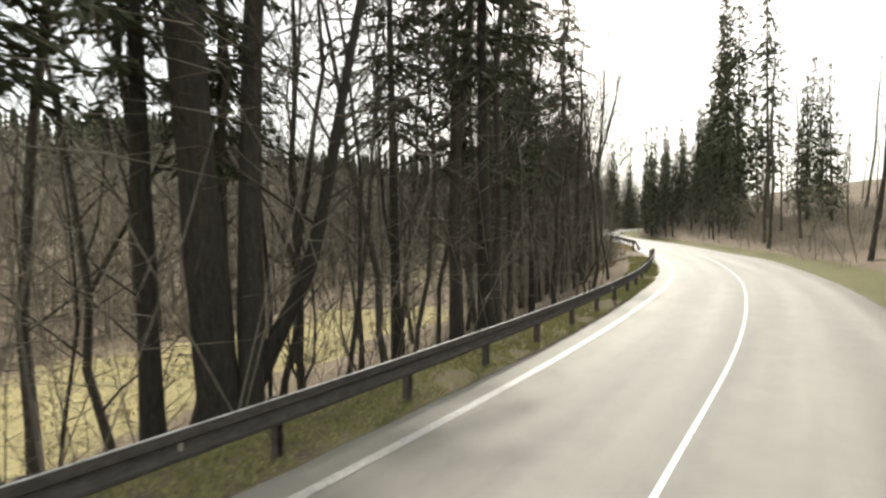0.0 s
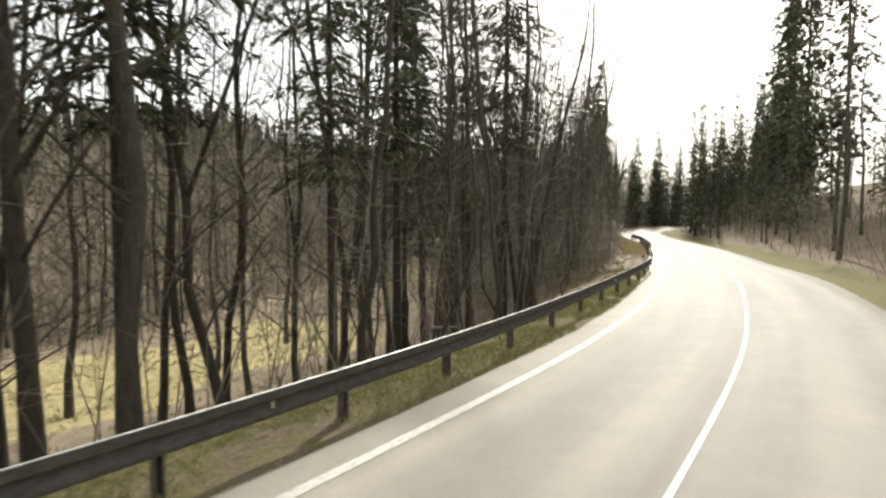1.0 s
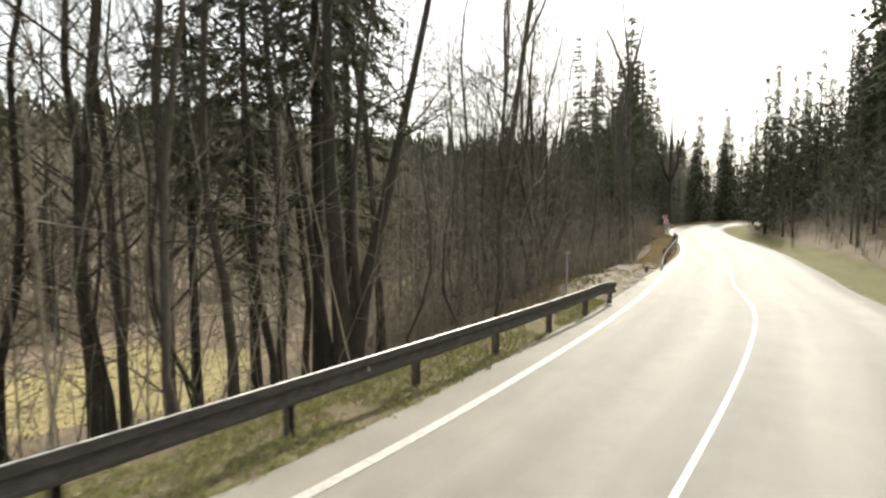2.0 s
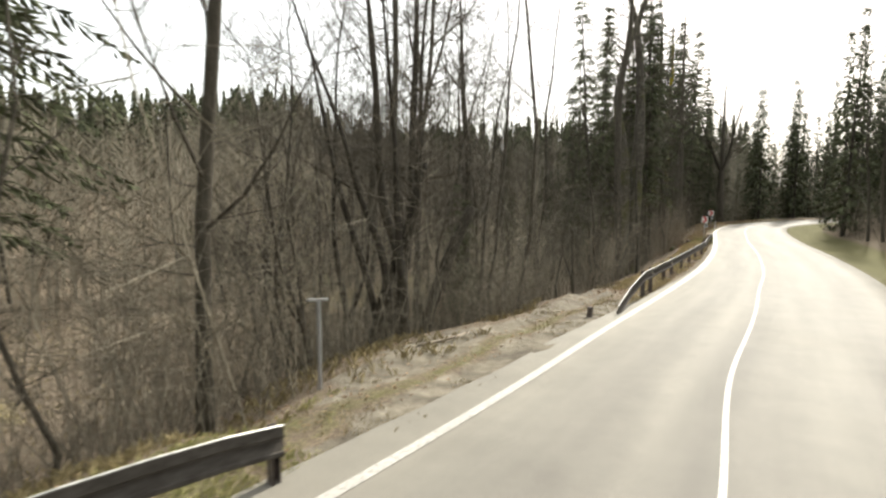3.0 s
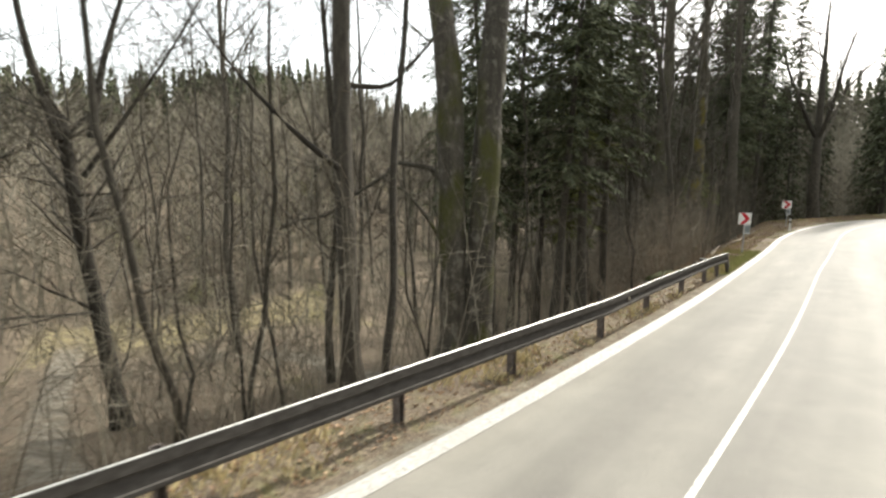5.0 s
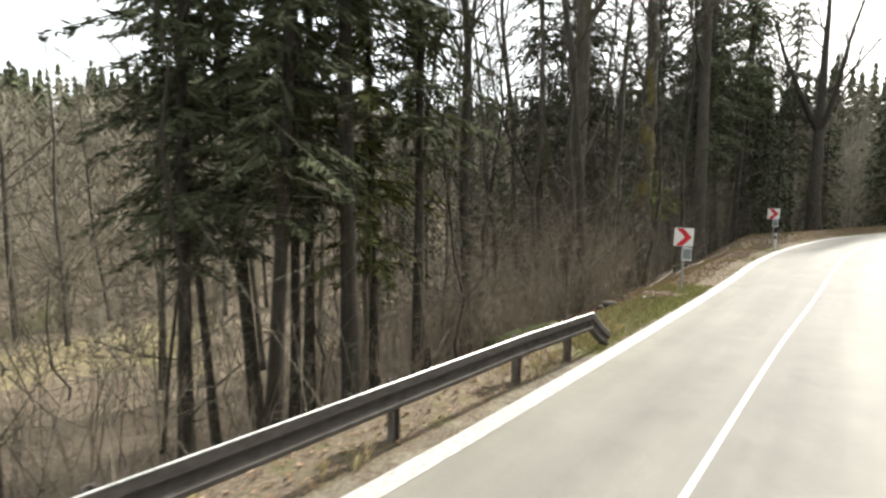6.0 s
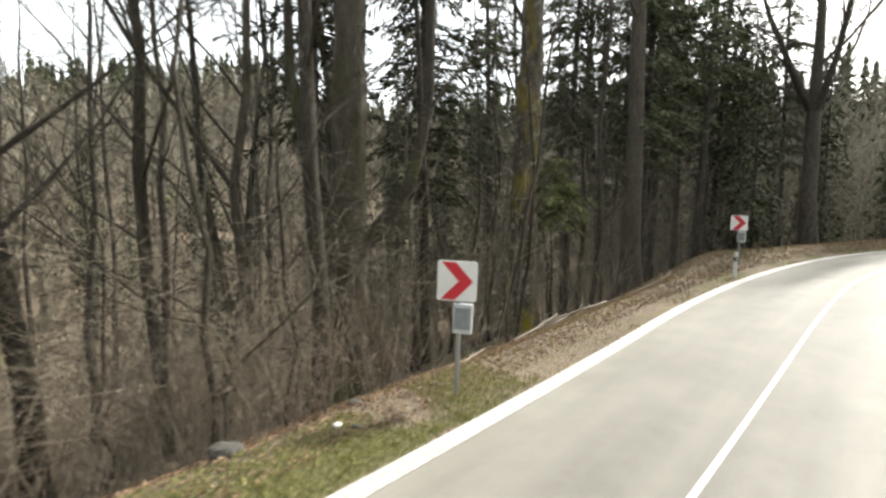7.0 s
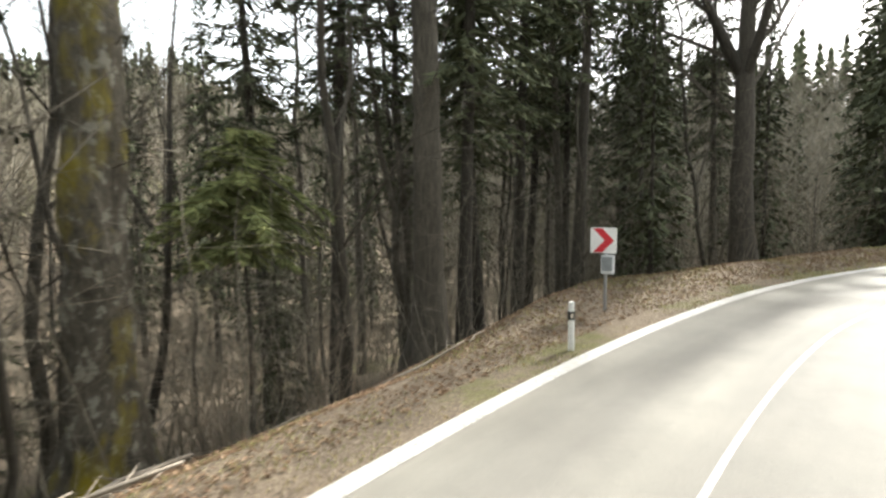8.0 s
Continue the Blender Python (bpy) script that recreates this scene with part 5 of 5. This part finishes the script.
# ---- small things ----
def stick(x, y, length, radius, turn, lift, label, mat=None, name="fallen_branch", twigs=3):
    random.seed(int(abs(x * 131 + y * 17) * 10))
    a = radians(turn)
    dx, dy = math.cos(a) * length / 2, math.sin(a) * length / 2
    p, q = Vector((x - dx, y - dy, height(x - dx, y - dy) + radius * 0.7)), Vector((x + dx, y + dy, height(x + dx, y + dy) + radius * 0.7 + lift))
    b = Build()
    c = p.lerp(q, 0.5) + Vector((rnd(-0.1, 0.1) * length, rnd(-0.1, 0.1) * length, 0.02))
    c.z = max(c.z, height(c.x, c.y) + radius * 0.6)
    b.tube([p, p.lerp(c, 0.5), c, c.lerp(q, 0.5), q], [radius, radius * 0.95, radius * 0.85, radius * 0.7, radius * 0.45], 7)
    b.f += [tuple(range(6, -1, -1)), tuple(range(28, 35))]
    for k in range(twigs):
        s = c.lerp(q, rnd(0.0, 0.9))
        b.tube([s, s + Vector((rnd(-1, 1), rnd(-1, 1), rnd(0.1, 0.8))).normalized() * length * rnd(0.12, 0.3)], [radius * 0.4, 0], 4)
    return tagged(b.done(name, mat or DEAD_WOOD, smooth=True), label, "branch" if name == "fallen_branch" else "log")


stick(3.35, 21.0, 2.6, 0.16, 62, 0.0, "mossy fallen log lying in the brushwood", MOSS_WOOD, "log", 0)
for x, y, ln, rd, tn, up in ((8.6, 31.0, 1.7, 0.035, 40, 0.1), (7.6, 30.4, 2.1, 0.03, 62, 0.25), (8.0, 31.6, 1.3, 0.025, 20, 0.0), (10.6, 35.2, 1.6, 0.03, 35, 0.1),
                             (11.4, 36.4, 1.1, 0.02, 80, 0.0), (9.3, 33.6, 1.0, 0.02, 15, 0.0), (7.85, 32.2, 1.5, 0.05, 66, 0.08), (7.95, 31.95, 0.9, 0.03, 40, 0.12), (6.6, 33.9, 1.9, 0.035, 120, 0.9), (-11.6, -6.3, 1.2, 0.03, 40, 0.05), (6.6, 27.4, 1.2, 0.025, 55, 0.1), (-10.9, -5.6, 0.7, 0.02, 70, 0.05), (1.8, 16.9, 1.3, 0.02, 60, 0.15)):
    stick(x, y, ln, rd, tn, up, "pale dead branch lying on the leaf litter")


def stone(x, y, size, label, mat=None):
    random.seed(int(abs(x * 71 + y * 13) * 10))
    bm = bmesh.new()
    bmesh.ops.create_icosphere(bm, subdivisions=3, radius=size)
    at = Vector((x, y, 0))
    for v in bm.verts:
        v.co *= 1 + 0.35 * noise.noise((v.co / size + at) * 0.9) + 0.1 * noise.noise((v.co / size + at) * 3)
        v.co.z *= 0.62
    me = bpy.data.meshes.new("stone")
    bm.to_mesh(me)
    bm.free()
    me.materials.append(mat or STONE)
    ob = tagged(new("stone", me), label, "stone", "stones on the bank")
    ob.matrix_basis = pose(x, y, height(x, y) + size * 0.25, 0, 0, rnd(0, 360))


stone(5.25, 23.0, 0.17, "grey field stone half sunk in the bank")
stone(5.75, 24.9, 0.10, "grey field stone lying among the leaves")
stone(6.35, 23.75, 0.05, "small pale stone in the grass")
stone(12.55, 40.2, 0.07, "small white stone on the bank beside the bend", PLASTIC_WHITE)
stone(6.12, 23.75, 0.05, "small white stone among the leaves", PLASTIC_WHITE)
stone(5.05, 23.35, 0.12, "grey field stone half sunk in the bank")
# An old fence remnant behind the long rail.
fence = empty("wooden_fence", "remnant of a weathered wooden fence behind the rail", "fence", "", pose(-24.75, -21.1, height(-24.75, -21.1)))
inv = fence.matrix_world.inverted()
for x, y, top, w in ((-24.75, -21.1, 0.3, 0.11), (-24.0, -20.85, -0.04, 0.08)):
    g = height(x, y)
    b = Build()
    b.box(inv @ pose(x, y, (top + g - 0.3) / 2, 2, -2, 40), w, w, top - g + 0.3, 0.025)
    b.box(inv @ pose(x, y, top + 0.015, 2, -2, 40), w * 0.8, w * 0.8, 0.04, 0.025)
    b.done("fence_post", OLD_WOOD, fence)
b = Build()
b.tube([inv @ Vector((-24.85, -21.15, -0.02)), inv @ Vector((-23.95, -20.83, -0.1))], [0.03, 0.025], 8)
b.done("fence_bar", OLD_WOOD, fence)


# Grass, straw and leaves, past counting.
def blades(name, label, seed, count, d_range, y_range, h_range, mat, tuft=5, where=None, gaps=-0.1):
    r = random.Random(seed)
    v, f = [], []
    spots = [i for i in range(len(left)) if y_range[0] <= left[i][1] <= y_range[1] and -58 < left[i][0] < 40]
    for _ in range(count):
        i, d = r.choice(spots), r.uniform(*d_range)
        x, y = left[i] + left_n[i] * d + np.array((left_n[i][1], -left_n[i][0])) * r.uniform(-0.2, 0.2)
        if noise.noise(Vector((x * 0.8, y * 0.8, 1.7))) < gaps or where and not where(x, y, d):
            continue
        z = height(x, y)
        for _ in range(tuft):
            a, h = r.uniform(0, 6.28), r.uniform(*h_range)
            px, py = x + r.uniform(-0.07, 0.07), y + r.uniform(-0.07, 0.07)
            w = 0.004 + 0.012 * h
            lx, ly = math.cos(a) * h * 0.55, math.sin(a) * h * 0.55
            n = len(v)
            v += [(px - math.sin(a) * w, py + math.cos(a) * w, z - 0.02), (px + math.sin(a) * w, py - math.cos(a) * w, z - 0.02),
                  (px + lx * 0.4, py + ly * 0.4, z + h * 0.65), (px + lx, py + ly, z + h * 0.9)]
            f += [(n, n + 1, n + 2), (n + 1, n + 3, n + 2)]
    return tagged(part(name, v, f, mat), label, "grass", kind="stuff")


def off_track(x, y, d):
    return ((TRACK - (x, y)) ** 2).sum(1).min() > 1.0 and not (-10.5 < y < -2 and d < 1.75)


blades("verge_grass", "short green and dry grass along the verge", 81, 15000, (0.6, 2.0), (-42, -10), (0.03, 0.085), BLADE, 4, off_track, -0.25)
blades("bank_grass", "green grass beside the road past the rail", 82, 4600, (0.2, 1.5), (18.2, 25.5), (0.025, 0.065), BLADE, 4, None, -0.4)
blades("sparse_grass", "sparse dry grass under the rail", 83, 3600, (0.35, 2.0), (-3, 20), (0.05, 0.16), STRAW, 3, off_track)
blades("dry_tufts", "tufts of dry yellow grass at the edge of the track", 84, 1100, (1.6, 4.4), (-14, 2), (0.05, 0.2), STRAW, 6, off_track)
blades("track_grass", "short worn grass on the lay-by", 87, 1500, (0.35, 2.8), (-11.5, -1.0), (0.02, 0.07), STRAW, 4, None, 0.05)
blades("meadow_grass", "dry yellow meadow grass", 85, 9000, (10, 32), (-46, 0), (0.08, 0.22), STRAW, 3)


def leaves(name, label, seed, count, d_range, y_range):
    r = random.Random(seed)
    v, f = [], []
    spots = [i for i in range(len(left)) if y_range[0] <= left[i][1] <= y_range[1] and -50 < left[i][0] < 40]
    for _ in range(count):
        i, d = r.choice(spots), r.uniform(*d_range)
        x, y = left[i] + left_n[i] * d + np.array((left_n[i][1], -left_n[i][0])) * r.uniform(-0.2, 0.2)
        z = height(x, y) + r.uniform(0.005, 0.03)
        a, s = r.uniform(0, 6.28), r.uniform(0.014, 0.034)
        ca, sa = math.cos(a) * s, math.sin(a) * s
        n = len(v)
        v += [(x - ca, y - sa, z + r.uniform(-0.01, 0.03)), (x + sa * 0.6, y - ca * 0.6, z + r.uniform(0, 0.02)), (x + ca, y + sa, z + r.uniform(-0.01, 0.04)), (x - sa * 0.6, y + ca * 0.6, z + r.uniform(0, 0.02)), (x, y, z - 0.008)]
        f += [(n, n + 1, n + 4), (n + 1, n + 2, n + 4), (n + 2, n + 3, n + 4), (n + 3, n, n + 4)]
    return tagged(part(name, v, f, LEAF), label, "leaves", kind="stuff")


blades("bank_straw", "short dry grass between the fallen leaves", 88, 2600, (0.15, 2.4), (25, 46), (0.02, 0.07), STRAW, 3, None, -0.3)
blades("bank_tufts", "thin dry grass on the leafy bank", 86, 5200, (0.15, 3.0), (24, 48), (0.02, 0.07), BLADE, 3, None, 0.0)
leaves("fallen_leaves", "brown fallen leaves on the bank", 91, 22000, (0.7, 3.8), (19, 46))
leaves("rail_leaves", "brown leaves and bits of bark under the rail", 93, 6000, (0.35, 2.2), (-1, 20))
leaves("scattered_leaves", "scattered brown leaves on the slope", 92, 5000, (1.0, 5.0), (-40, 22))
